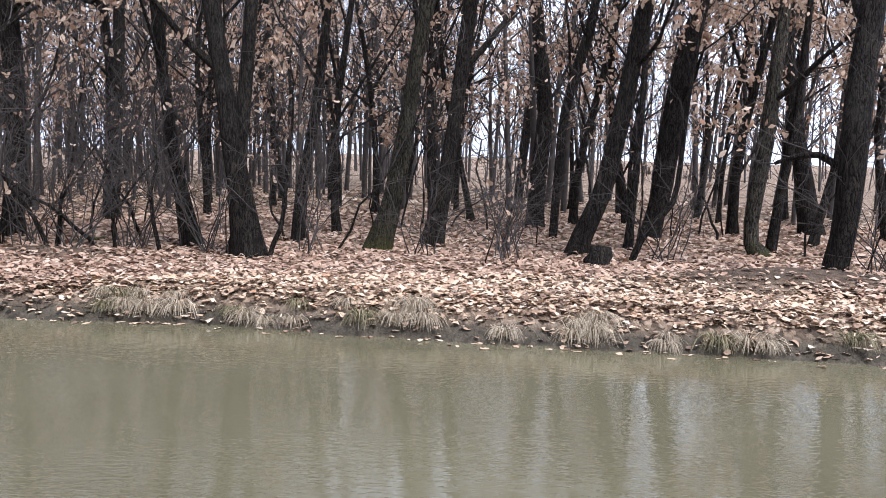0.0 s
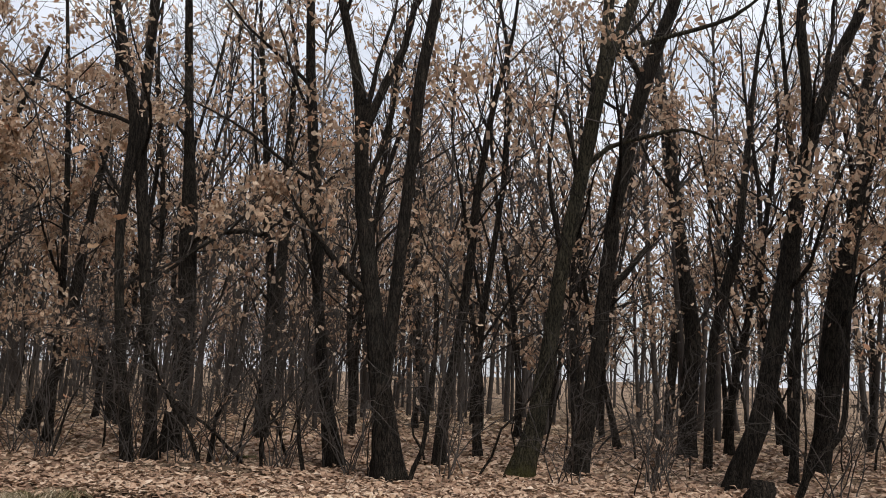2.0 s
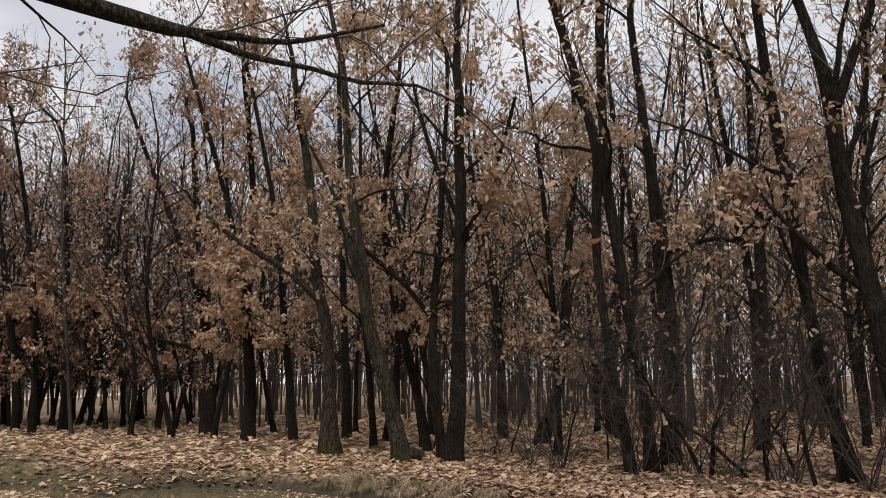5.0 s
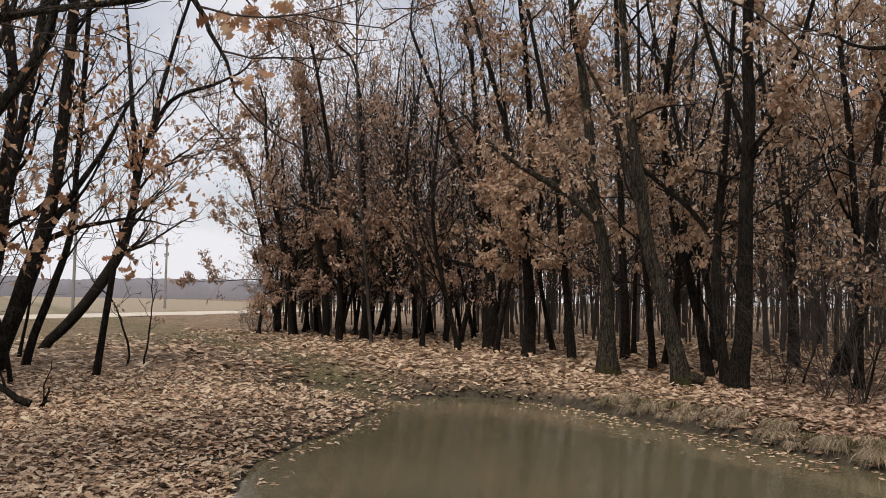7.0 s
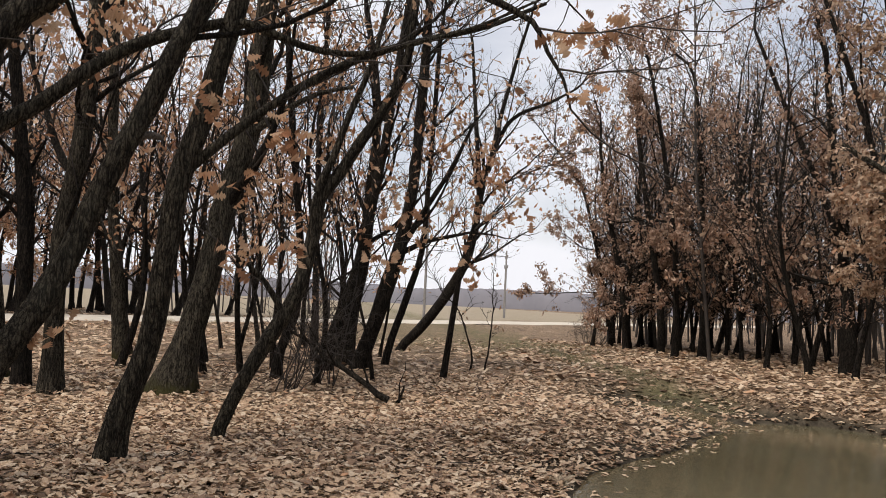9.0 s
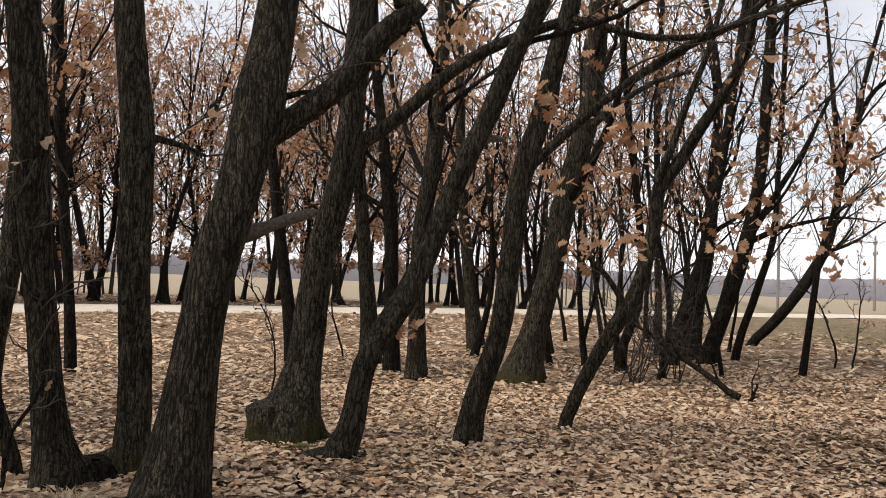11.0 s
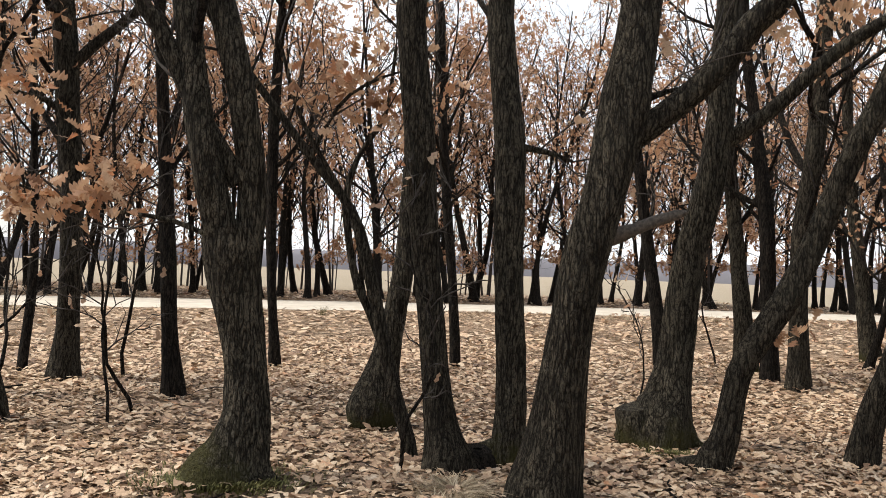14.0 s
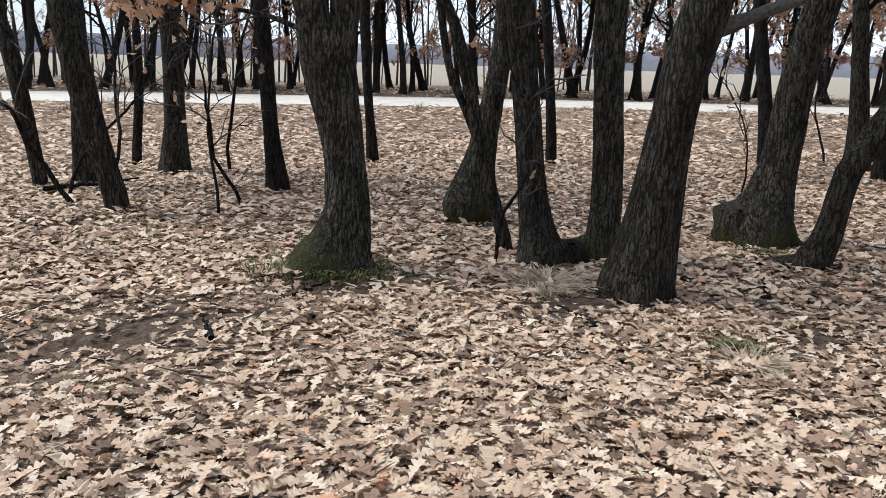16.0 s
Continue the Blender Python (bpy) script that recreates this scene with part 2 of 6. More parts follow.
ROAD = plain_material("pale_gravel", (0.40, 0.36, 0.30), (0.56, 0.51, 0.43), 1.7)
DRY_GRASS = leaf_material("dry_grass", [(0.0, (0.22, 0.17, 0.115)), (0.5, (0.43, 0.355, 0.25)), (1.0, (0.60, 0.52, 0.39))], 0.3)
GREEN_GRASS = leaf_material("winter_grass", [(0.0, (0.07, 0.068, 0.032)), (0.5, (0.17, 0.15, 0.08)), (1.0, (0.38, 0.31, 0.19))], 0.2)
# distance haze mixed into the wood's colour as pale blue-grey
HAZY_WOOD = plain_material("far_wood", (0.15, 0.15, 0.17), (0.20, 0.195, 0.215), 0.05, 1.0, 0.05)
DEAD_WOOD = plain_material("weathered_dead_wood", (0.022, 0.018, 0.014), (0.115, 0.097, 0.08), 42, 0.9, 0.02)
CONCRETE = plain_material("pole_concrete", (0.16, 0.15, 0.145), (0.26, 0.25, 0.24), 3)
MOSS = leaf_material("moss", [(0.0, (0.045, 0.048, 0.014)), (0.6, (0.115, 0.118, 0.036)), (1.0, (0.19, 0.175, 0.065))], 0.1)


# ---- mesh helpers ----
def mesh_of(name, verts, faces, mat, smooth=True):
    """verts: an array of points; faces: a list of index arrays, each of triangles or of quads."""
    me = bpy.data.meshes.new(name)
    verts = np.asarray(verts, np.float32)
    faces = [np.asarray(f, np.int32) for f in faces if len(f)]
    sizes = np.concatenate([np.full(len(f), f.shape[1], np.int32) for f in faces])
    loops = np.concatenate([f.ravel() for f in faces])
    me.vertices.add(len(verts))
    me.vertices.foreach_set("co", verts.ravel())
    me.loops.add(len(loops))
    me.loops.foreach_set("vertex_index", loops)
    me.polygons.add(len(sizes))
    me.polygons.foreach_set("loop_start", np.concatenate([[0], np.cumsum(sizes)[:-1]]).astype(np.int32))
    me.update(calc_edges=True)
    if smooth:
        me.polygons.foreach_set("use_smooth", np.ones(len(sizes), bool))
    me.materials.append(mat)
    return me


class Shape:
    """Gathers pieces of one mesh."""

    def __init__(self):
        self.v, self.f, self.n = [], {3: [], 4: []}, 0

    def add(self, verts, faces):
        verts, faces = np.asarray(verts, float), np.asarray(faces, int)
        self.v.append(verts)
        self.f[faces.shape[1]].append(faces + self.n)
        self.n += len(verts)

    def tube(self, path, radii, sides, wave=0.0, rng=None):
        path, radii = np.asarray(path, float), np.asarray(radii, float)
        k = len(path)
        tang = np.gradient(path, axis=0)
        tang /= np.linalg.norm(tang, axis=1)[:, None] + 1e-9
        ref = np.where(np.abs(tang[:, 2:3]) < 0.8, [[0, 0, 1.0]], [[1.0, 0, 0]]) if np.abs(tang[:, 2]).min() < 0.8 <= np.abs(tang[:, 2]).max() else (
            np.tile([0, 0, 1.0], (k, 1)) if np.abs(tang[:, 2]).max() < 0.8 else np.tile([1.0, 0, 0], (k, 1)))
        ref = np.tile(ref[0], (k, 1))
        if np.abs((tang * ref).sum(1)).max() > 0.97:
            ref = np.tile([0.3, 0.9, 0.2], (k, 1))
        a = np.cross(tang, ref)
        a /= np.linalg.norm(a, axis=1)[:, None] + 1e-9
        b = np.cross(tang, a)
        ang = np.linspace(0, 2 * np.pi, sides, endpoint=False)
        rr = np.repeat(radii[:, None], sides, 1)
        if wave:
            rr = rr * (1 + wave * rng.standard_normal((k, sides)))
        ring = path[:, None] + rr[..., None] * (np.cos(ang)[None, :, None] * a[:, None] + np.sin(ang)[None, :, None] * b[:, None])
        i, j = np.meshgrid(np.arange(k - 1), np.arange(sides), indexing="ij")
        jn = (j + 1) % sides
        self.add(ring.reshape(-1, 3), np.stack([i * sides + j, i * sides + jn, (i + 1) * sides + jn, (i + 1) * sides + j], -1).reshape(-1, 4))

    def spike(self, a, b, r):
        """A thin pointed twig."""
        d = (b - a) / (np.linalg.norm(b - a) + 1e-9)
        s = np.cross(d, [0.36, 0.48, 0.8])
        t = np.cross(d, s)
        self.add([a + s * r, a + r * (0.87 * t - 0.5 * s), a - r * (0.87 * t + 0.5 * s), b], [[0, 1, 3], [1, 2, 3], [2, 0, 3]])

    def mesh(self, name, mat, smooth=True):
        return mesh_of(name, np.concatenate(self.v), [np.concatenate(f) for f in self.f.values() if f], mat, smooth)


def leaf_sheet(places, sizes, turn, tilt_dir, tilt, detail, rng, narrow=1.0):
    """Lobed oak leaves as one Shape: the place of each stalk end, length, heading, and a tilt; detail: 11 (finest), 7, 4, 2 or 1."""
    n = len(places)
    if detail == 11:
        s = np.array([0.0, 0.13, 0.22, 0.28, 0.33, 0.44, 0.51, 0.56, 0.69, 0.75, 0.80, 0.92, 1.0])
        w = np.array([0.012, 0.020, 0.15, 0.13, 0.055, 0.23, 0.20, 0.075, 0.29, 0.24, 0.095, 0.18, 0.05])
    elif detail == 7:
        s = np.array([0.0, 0.16, 0.30, 0.42, 0.57, 0.68, 0.86, 1.0])
        w = np.array([0.012, 0.03, 0.18, 0.075, 0.27, 0.10, 0.22, 0.05])
    elif detail == 4:
        s = np.array([0.0, 0.28, 0.45, 0.74, 1.0])
        w = np.array([0.02, 0.22, 0.15, 0.31, 0.09])
    elif detail == 2:
        s = np.array([0.0, 0.55, 1.0])
        w = np.array([0.04, 0.29, 0.07])
    else:
        s, w = np.array([0.0, 1.0]), np.array([0.20, 0.28])
    k = len(s)
    wide = w[None] * (1 + 0.14 * rng.standard_normal((n, k))) * narrow
    bend = rng.normal(0.0, 0.16, (n, 1))
    curl = rng.normal(0.15, 0.34, (n, 1))
    side = rng.normal(0, 0.12, (n, 1))
    x = np.stack([wide + side * s * (1 - s), -wide + side * s * (1 - s)], -1)
    y = np.repeat(np.broadcast_to(s, (n, k))[..., None], 2, -1)
    z = (bend * (s - s * s) * 2)[..., None] + np.abs(x) * curl[..., None]
    p = np.stack([x, y, z], -1).reshape(n, k * 2, 3) * np.asarray(sizes)[:, None, None]
    c, t = np.cos(tilt)[:, None], np.sin(tilt)[:, None]
    # roll about the length, then tip, then heading
    ro = tilt_dir
    cr, sr = np.cos(ro)[:, None], np.sin(ro)[:, None]
    p = np.stack([p[..., 0] * cr + p[..., 2] * sr, p[..., 1], -p[..., 0] * sr + p[..., 2] * cr], -1)
    p = np.stack([p[..., 0], p[..., 1] * c - p[..., 2] * t, p[..., 1] * t + p[..., 2] * c], -1)
    ch, sh = np.cos(turn)[:, None], np.sin(turn)[:, None]
    p = np.stack([p[..., 0] * ch - p[..., 1] * sh, p[..., 0] * sh + p[..., 1] * ch, p[..., 2]], -1)
    p += np.asarray(places)[:, None]
    q = np.arange(k - 1)
    f = np.stack([2 * q, 2 * q + 1, 2 * q + 3, 2 * q + 2], -1)
    f = (f[None] + (np.arange(n) * k * 2)[:, None, None]).reshape(-1, 4)
    return p.reshape(-1, 3), f


def part(name, me, parent, label="", kind=""):
    ob = new(name, me)
    ob.parent = parent
    return tagged(ob, label, kind=kind)


# ---- the lie of the land ----
NEAR_X, NEAR_Y = [-14.6, -13.0, -12.0, -10.7, -9.6, -8.5, -6.0, -3.0, 0.0, 10.0, 40.0], [7.4, 5.9, 5.1, 3.9, 2.9, 2.4, 1.9, 1.6, 1.4, 0.6, -2.0]
FAR_X, FAR_Y = [-14.6, -13.0, -11.0, -8.4, -6.3, -3.0, -1.0, 0.7, 2.4, 4.4, 8.0, 40.0], [9.0, 9.95, 9.81, 9.77, 9.45, 9.3, 8.95, 8.67, 8.42, 8.16, 7.6, 4.0]
WATER_Z = -0.35
ROAD_X, ROAD_Y = [-160.0, -120.0, -95.0, -74.0, -50.0, -40.0, -31.0, -24.0, -12.0, 20.0, 80.0], [88.0, 54.0, 29.5, 12.5, -7.5, -15.0, -21.5, -25.5, -30.5, -41.0, -58.0]


def waves(x, y, s, seed):
    r = np.random.default_rng(seed)
    out = 0 * x
    for i in range(6):
        a, f, p = r.uniform(0, 6.28), s * 1.7 ** i, r.uniform(0, 6.28)
        out = out + np.sin((x * np.cos(a) + y * np.sin(a)) * f + p + 1.3 * np.sin((x * np.sin(a) - y * np.cos(a)) * f * 0.7 + p * 2)) / 1.5 ** i
    return out / 2.2


def land(x, y):
    """Height of the ground."""
    x, y = np.asarray(x, float), np.asarray(y, float)
    near = y - np.interp(x, NEAR_X, NEAR_Y)
    far = np.interp(x, FAR_X, FAR_Y) - y
    d = np.minimum(np.minimum(near * 0.85, far), (x + 14.9) * 0.9) + 0.10 * waves(x, y, 1.6, 1)
    gully = 0.40 - np.hypot((y - 6.85 - 0.04 * (x + 14)) * 1.0, np.maximum(0, np.maximum(-17.2 - x, x + 13.5)))
    d = np.maximum(d, gully)
    lip = np.where(near < far, 1.6, 0.55)
    out = np.clip(-d / lip, 0, 1)
    bank = WATER_Z + 0.37 * out ** np.where(near < far, 0.9, 0.6)
    bed = WATER_Z - np.clip(d * 0.35, 0, 0.7)
    flat = 0.035 * waves(x, y, 0.7, 2) + 0.27 * np.exp(-(((x - 4.6) / 2.0) ** 2 + ((y - 10.6) / 0.8) ** 2)) + 0.14 * np.exp(-(((x + 5.8) / 1.1) ** 2 + ((y - 12.2) / 0.4) ** 2))
    fade = np.clip(-d / 1.0, 0, 1)
    h = np.where(d > 0, bed, bank) + flat * fade
    # low wet ground along the ditch
    dip = 0.24 * np.exp(-((x + 15.6) / 2.6) ** 2 - ((y - 5.9) / 1.9) ** 2)
    h = np.where(d > 0, h, np.maximum(h - dip, np.minimum(h, WATER_Z + 0.03)))
    r = np.hypot(x, y)
    return np.where(r > 70, h * np.clip((110 - r) / 40, 0, 1), h)


BARE_SPOTS = [(4.5, 10.6, 2.5, 0.80), (-3.55, -4.98, 0.45, 0.35), (-5.8, 12.2, 1.1, 0.4), (-1.9, -4.6, 0.85, 0.42), (-4.15, -3.4, 0.5, 0.3), (-4.9, -1.95, 0.5, 0.2), (-3.5, -4.7, 0.5, 0.25), (-4.75, -3.3, 0.5, 0.4)]


def dug_soil(x, y):
    """Where bare dark soil shows between the leaves."""
    out = 0 * x
    for a, b, wide, deep in BARE_SPOTS:
        out = out + np.exp(-(((x - a) / wide) ** 2 + ((y - b) / deep) ** 2) * (1 + 0.5 * waves(x, y, 3.0, 31)))
    return out * np.where(y > 5, 1.25, 1.0)


def turf_cover(x, y):
    """Where short winter grass grows: along the ditch that feeds the pond, and before the track."""
    ditch = np.exp(-((y - 7.3) / 0.7) ** 2) * np.clip((-15.0 - x) / 2, 0, 1)
    out = ditch + 0.6 * np.clip((-25 - x) / 10, 0, 1) * np.clip((y + 3) / 6, 0, 1)
    return np.clip(out * np.clip((np.interp(x, [-42, -36, -30, -24, -14], [12.0, 11.8, 12.2, 13.2, 13.4]) - 1 - y + waves(x, y, 1.1, 5)) / 2, 0, 1), 0, 1)


def road_gap(x, y):
    """How far a place is beyond the middle of the road."""
    return (np.interp(x, ROAD_X, ROAD_Y) - y) * 0.76


def spaced(near, far, step, grow):
    out = [0.0]
    s = step
    while out[-1] < far:
        out.append(out[-1] + s)
        if out[-1] > near:
            s *= grow
    return np.array([-v for v in out[:0:-1]] + out)


def build_ground():
    gx, gy = spaced(17, 2600, 0.22, 1.13), spaced(15, 2600, 0.22, 1.13)
    x, y = np.meshgrid(gx, gy, indexing="ij")
    z = land(x, y)
    a, b = x.shape
    i, j = np.meshgrid(np.arange(a - 1), np.arange(b - 1), indexing="ij")
    f = np.stack([i * b + j, (i + 1) * b + j, (i + 1) * b + j + 1, i * b + j + 1], -1).reshape(-1, 4)
    me = mesh_of("ground", np.stack([x, y, z], -1).reshape(-1, 3), [f], GROUND)
    gap = road_gap(x, y) + 1.5 * waves(x, y, 0.3, 9)
    field = np.clip((gap - np.where(x < -52, 3.0, 19.0)) / 3, 0, 1)
    turf = turf_cover(x, y)
    for name, val in (("field", field), ("turf", np.clip(turf, 0, 1)), ("bare", np.clip(dug_soil(x, y) + 0.3 * np.clip((11 - np.hypot(x, y)) / 4, 0, 1), 0, 1))):
        at = me.attributes.new(name, "FLOAT", "POINT")
        at.data.foreach_set("value", val.astype(np.float32).ravel())
    ob = new("ground", me)
    return tagged(ob, "flat woodland floor covered with fallen oak leaves and bare soil", "ground", kind="structure")


ground = build_ground()


def build_water():
    x = np.linspace(-18, 60, 40)
    v = [(p, q, WATER_Z) for p in x for q in (-6, 14)]
    f = [(2 * i, 2 * i + 2, 2 * i + 3, 2 * i + 1) for i in range(len(x) - 1)]
    return tagged(new("water", mesh_of("water", v, [np.array(f)], WATER)), "still greenish-brown pond water with fine ripples", "water", kind="structure")


build_water()


def build_road():
    x = np.linspace(-150, 75, 160)
    y = np.interp(x, ROAD_X, ROAD_Y)
    y = np.convolve(np.pad(y, 8, mode="edge"), np.ones(17) / 17, "valid")
    t = np.stack([np.gradient(x), np.gradient(y)], -1)
    t /= np.linalg.norm(t, axis=1)[:, None]
    across = np.array([-3.1, -2.7, -1.2, 0, 1.2, 2.7, 3.1])
    rise = np.array([-0.05, 0.06, 0.10, 0.12, 0.10, 0.06, -0.05])
    edge = 1 + 0.05 * waves(x, y, 0.5, 4)[:, None]
    px = x[:, None] - t[:, 1:2] * across * edge
    py = y[:, None] + t[:, 0:1] * across * edge
    pz = np.broadcast_to(rise, px.shape) + 0.02
    k = len(across)
    i, j = np.meshgrid(np.arange(len(x) - 1), np.arange(k - 1), indexing="ij")
    f = np.stack([i * k + j, (i + 1) * k + j, (i + 1) * k + j + 1, i * k + j + 1], -1).reshape(-1, 4)
    me = mesh_of("road", np.stack([px, py, pz], -1).reshape(-1, 3), [f], ROAD)
    tagged(new("road", me), "pale sandy gravel track between the wood and the field", "road", kind="structure")


build_road()


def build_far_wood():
    """A distant belt of wood round the field, with an uneven top; the air's haze is in its colour."""
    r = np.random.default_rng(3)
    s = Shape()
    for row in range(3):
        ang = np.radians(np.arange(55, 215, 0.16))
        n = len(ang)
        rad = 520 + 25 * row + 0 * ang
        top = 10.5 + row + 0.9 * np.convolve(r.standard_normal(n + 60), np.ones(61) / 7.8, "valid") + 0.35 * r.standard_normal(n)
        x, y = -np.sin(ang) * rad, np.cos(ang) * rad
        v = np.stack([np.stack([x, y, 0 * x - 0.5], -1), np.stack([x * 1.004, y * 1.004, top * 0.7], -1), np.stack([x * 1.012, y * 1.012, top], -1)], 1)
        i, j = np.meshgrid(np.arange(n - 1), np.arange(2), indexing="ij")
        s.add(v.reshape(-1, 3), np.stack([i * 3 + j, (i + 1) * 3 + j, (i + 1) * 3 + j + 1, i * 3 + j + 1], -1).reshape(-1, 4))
    ob = new("backdrop", s.mesh("backdrop", HAZY_WOOD))
    tagged(ob, "grey belt of bare distant woodland beyond the field, haze in its colour", "woodland", kind="structure")


build_far_wood()


# ---- trees ----
def wander(start, way, length, steps, rng, wobble, lift):
    """A branch's path: it strays a little at each step and bends towards the sky."""
    p, d = [np.array(start, float)], np.array(way, float)
    d /= np.linalg.norm(d)
    for _ in range(steps):
        d = d + rng.normal(0, wobble, 3) + np.array([0, 0, lift])
        d /= np.linalg.norm(d)
        p.append(p[-1] + d * length / steps)
    return np.array(p)


def off_from(d, angle, rng):
    """A way at that angle from d, turned about it by chance."""
    d = d / (np.linalg.norm(d) + 1e-9)
    a = np.cross(d, rng.normal(0, 1, 3))
    a /= np.linalg.norm(a) + 1e-9
    return d * math.cos(angle) + a * math.sin(angle)


def along(path, s):
    k = s * (len(path) - 1)
    i = min(int(k), len(path) - 2)
    return path[i] + (path[i + 1] - path[i]) * (k - i), path[i + 1] - path[i]


def grow_limb(wood, twigs, tips, path, r0, rng, fine, reach, sub=6, dense=False):
    """Adds a limb along path with side branches and twigs; tips gathers twig ends for leaves."""
    k = len(path)
    wood.tube(path, r0 * np.linspace(1, 0.25, k), 6 if fine > 1 else 4)
    for s in np.linspace(0.22, 1.0, sub):
        p, d = along(path, min(s, 0.999))
        b = wander(p, off_from(d, rng.uniform(0.45, 0.95), rng), reach * rng.uniform(0.6, 1.15) * (1.15 - 0.55 * s), 3 if fine > 1 else 2, rng, 0.18, 0.10)
        twigs.tube(b, np.linspace(max(r0 * 0.34, 0.008), 0.005, len(b)), 3)
        for u in (np.linspace(0.3, 1.0, 4 if fine > 1 else 3) if fine else (1.0,)):
            q, e = along(b, min(u, 0.999))
            c = wander(q, off_from(e, rng.uniform(0.35, 0.9), rng), reach * rng.uniform(0.28, 0.55), 1, rng, 0.2, 0.08)
            twigs.spike(c[0], c[-1], 0.008)
            tips.append(c[-1])
            tips.append((c[0] + c[-1]) / 2)
            if fine > 1 or dense:
                for w in (0.4, 0.8):
                    q2, e2 = along(c, w)
                    g = wander(q2, off_from(e2, rng.uniform(0.4, 0.9), rng), reach * rng.uniform(0.14, 0.28), 1, rng, 0.2, 0.05)
                    twigs.spike(g[0], g[-1], 0.005)
                    tips.append(g[-1])


def hang_leaves(tips, count, rng, size=0.11, detail=2, low=0.42):
    """Dry leaves in loose clumps at some of the twig ends; more of them on the lower branches."""
    tips = np.array(tips)
    z = tips[:, 2]
    keep = np.exp(-(z - z.min()) / (low * (np.ptp(z) + 0.1)))
    clump = waves(tips[:, 0] * 1.3 + tips[:, 2], tips[:, 1] * 1.3 - tips[:, 2] * 0.6, 1.3, int(rng.integers(99)))
    keep = keep * np.clip(clump + 0.35, 0.02, 1) ** 1.5
    pick = rng.choice(len(tips), count, p=keep / keep.sum())
    at = tips[pick] + rng.normal(0, 0.07, (count, 3))
    return leaf_sheet(at, size * rng.uniform(0.65, 1.25, count), rng.uniform(0, 6.28, count), rng.uniform(-1.4, 1.4, count),
                      rng.normal(-0.7, 0.6, count), detail, rng)


def make_tree(name, seed, height, radius, lean, bend, fine, leaves, first_limb, limbs, flare=1.6, label="", spread=1.0, leaf_size=0.11, cut=2, leaf_mat=None, steep=1.0, low=0.42, skirt=0, dense=False):
    """A wood-grown oak at the origin: a crooked stem, steep limbs, twigs and last year's dry leaves."""
    rng = np.random.default_rng(seed)
    stem = Shape()
    twigs, tips = Shape(), []
    steps = 16 if fine > 1 else (10 if fine else 6)
    s = np.linspace(0, 1, steps + 1)
    s = s ** 1.35
    a1, a2 = rng.uniform(0, 6.28, 2)
    wig = bend * np.stack([np.sin(s * 7 + a1) - np.sin(a1), np.sin(s * 6 + a2) - np.sin(a2)], -1)
    path = np.stack([lean[0] * s * height + wig[:, 0], lean[1] * s * height + wig[:, 1], s * height - 0.15], -1)
    rad = radius * (1 - 0.80 * s) + radius * (flare - 1) * np.exp(-s * height / 0.28)
    stem.tube(path, rad, 12 if fine > 1 else (7 if fine else 5), 0.03 if fine else 0, rng)
    for i in range(limbs):
        u = first_limb + (0.97 - first_limb) * (i + rng.uniform(0, 0.9)) / limbs
        p, d = along(path, np.interp(u, s, np.linspace(0, 1, steps + 1)))
        ang = rng.uniform(0.45, 0.85) if rng.random() < 0.75 else rng.uniform(0.9, 1.3)
        ang *= steep
        length = height * rng.uniform(0.20, 0.38) * (1.15 - 0.5 * u) * spread
        b = wander(p, off_from(d, ang, rng), length, 5 if fine > 1 else 4, rng, 0.13, 0.12)
        r0 = radius * (1 - 0.80 * u) * rng.uniform(0.32, 0.6)
        grow_limb(stem, twigs, tips, b, r0, rng, fine, length * 0.42, 6 if fine > 1 else (5 if fine else 3), dense)
    for i in range(skirt):
        # low spreading limbs that keep their leaves
        p, d = along(path, np.interp(rng.uniform(1.5, 5.0) / height, s, np.linspace(0, 1, steps + 1)))
        b = wander(p, off_from(np.array([0, 0, 1.0]), rng.uniform(0.8, 1.35), rng), rng.uniform(1.2, 2.6), 4, rng, 0.16, 0.03)
        grow_limb(stem, twigs, tips, b, 0.02, rng, fine, 0.9, 5, dense)
    root = new(name)
    part("trunk", stem.mesh("trunk", BARK), root)
    part("twig_spray", twigs.mesh("twig_spray", TWIG), root, "fine bare twigs", "stuff")
    if leaves:
        v, f = hang_leaves(tips, leaves, rng, leaf_size, cut, low)
        part("foliage", mesh_of("foliage", v, [f], leaf_mat or DRY_LEAF), root, "last year's dry brown leaves", "stuff")
    return tagged(root, label or "slender dark-barked oak with dry brown leaves in the wood", "tree")


def smooth(points, step):
    """A rounded line through control points (rows of any width), cut into short steps."""
    p = np.asarray(points, float)
    if len(p) < 3:
        return np.array([p[0] + (p[-1] - p[0]) * s for s in np.linspace(0, 1, 4)])
    q = np.vstack([2 * p[0] - p[1], p, 2 * p[-1] - p[-2]])
    out = []
    for i in range(1, len(q) - 2):
        a, b, c, d = q[i - 1:i + 3]
        n = max(2, int(np.linalg.norm(c[:3] - b[:3]) / step))
        for t in np.arange(n) / n:
            out.append(0.5 * (2 * b + (c - a) * t + (2 * a - 5 * b + 4 * c - d) * t * t + (3 * b - a - 3 * c + d) * t ** 3))
    out.append(p[-1])
    return np.array(out)


def fork(*pts):
    return ("fork", pts)


def limb(*pts):
    return ("limb", pts)


def stub(*pts):
    return ("stub", pts)


def cluster(*pts):
    return ("cluster", pts)


def root_ridge(*pts):
    return ("root", pts)


def bough(*pts):
    return ("bough", pts)


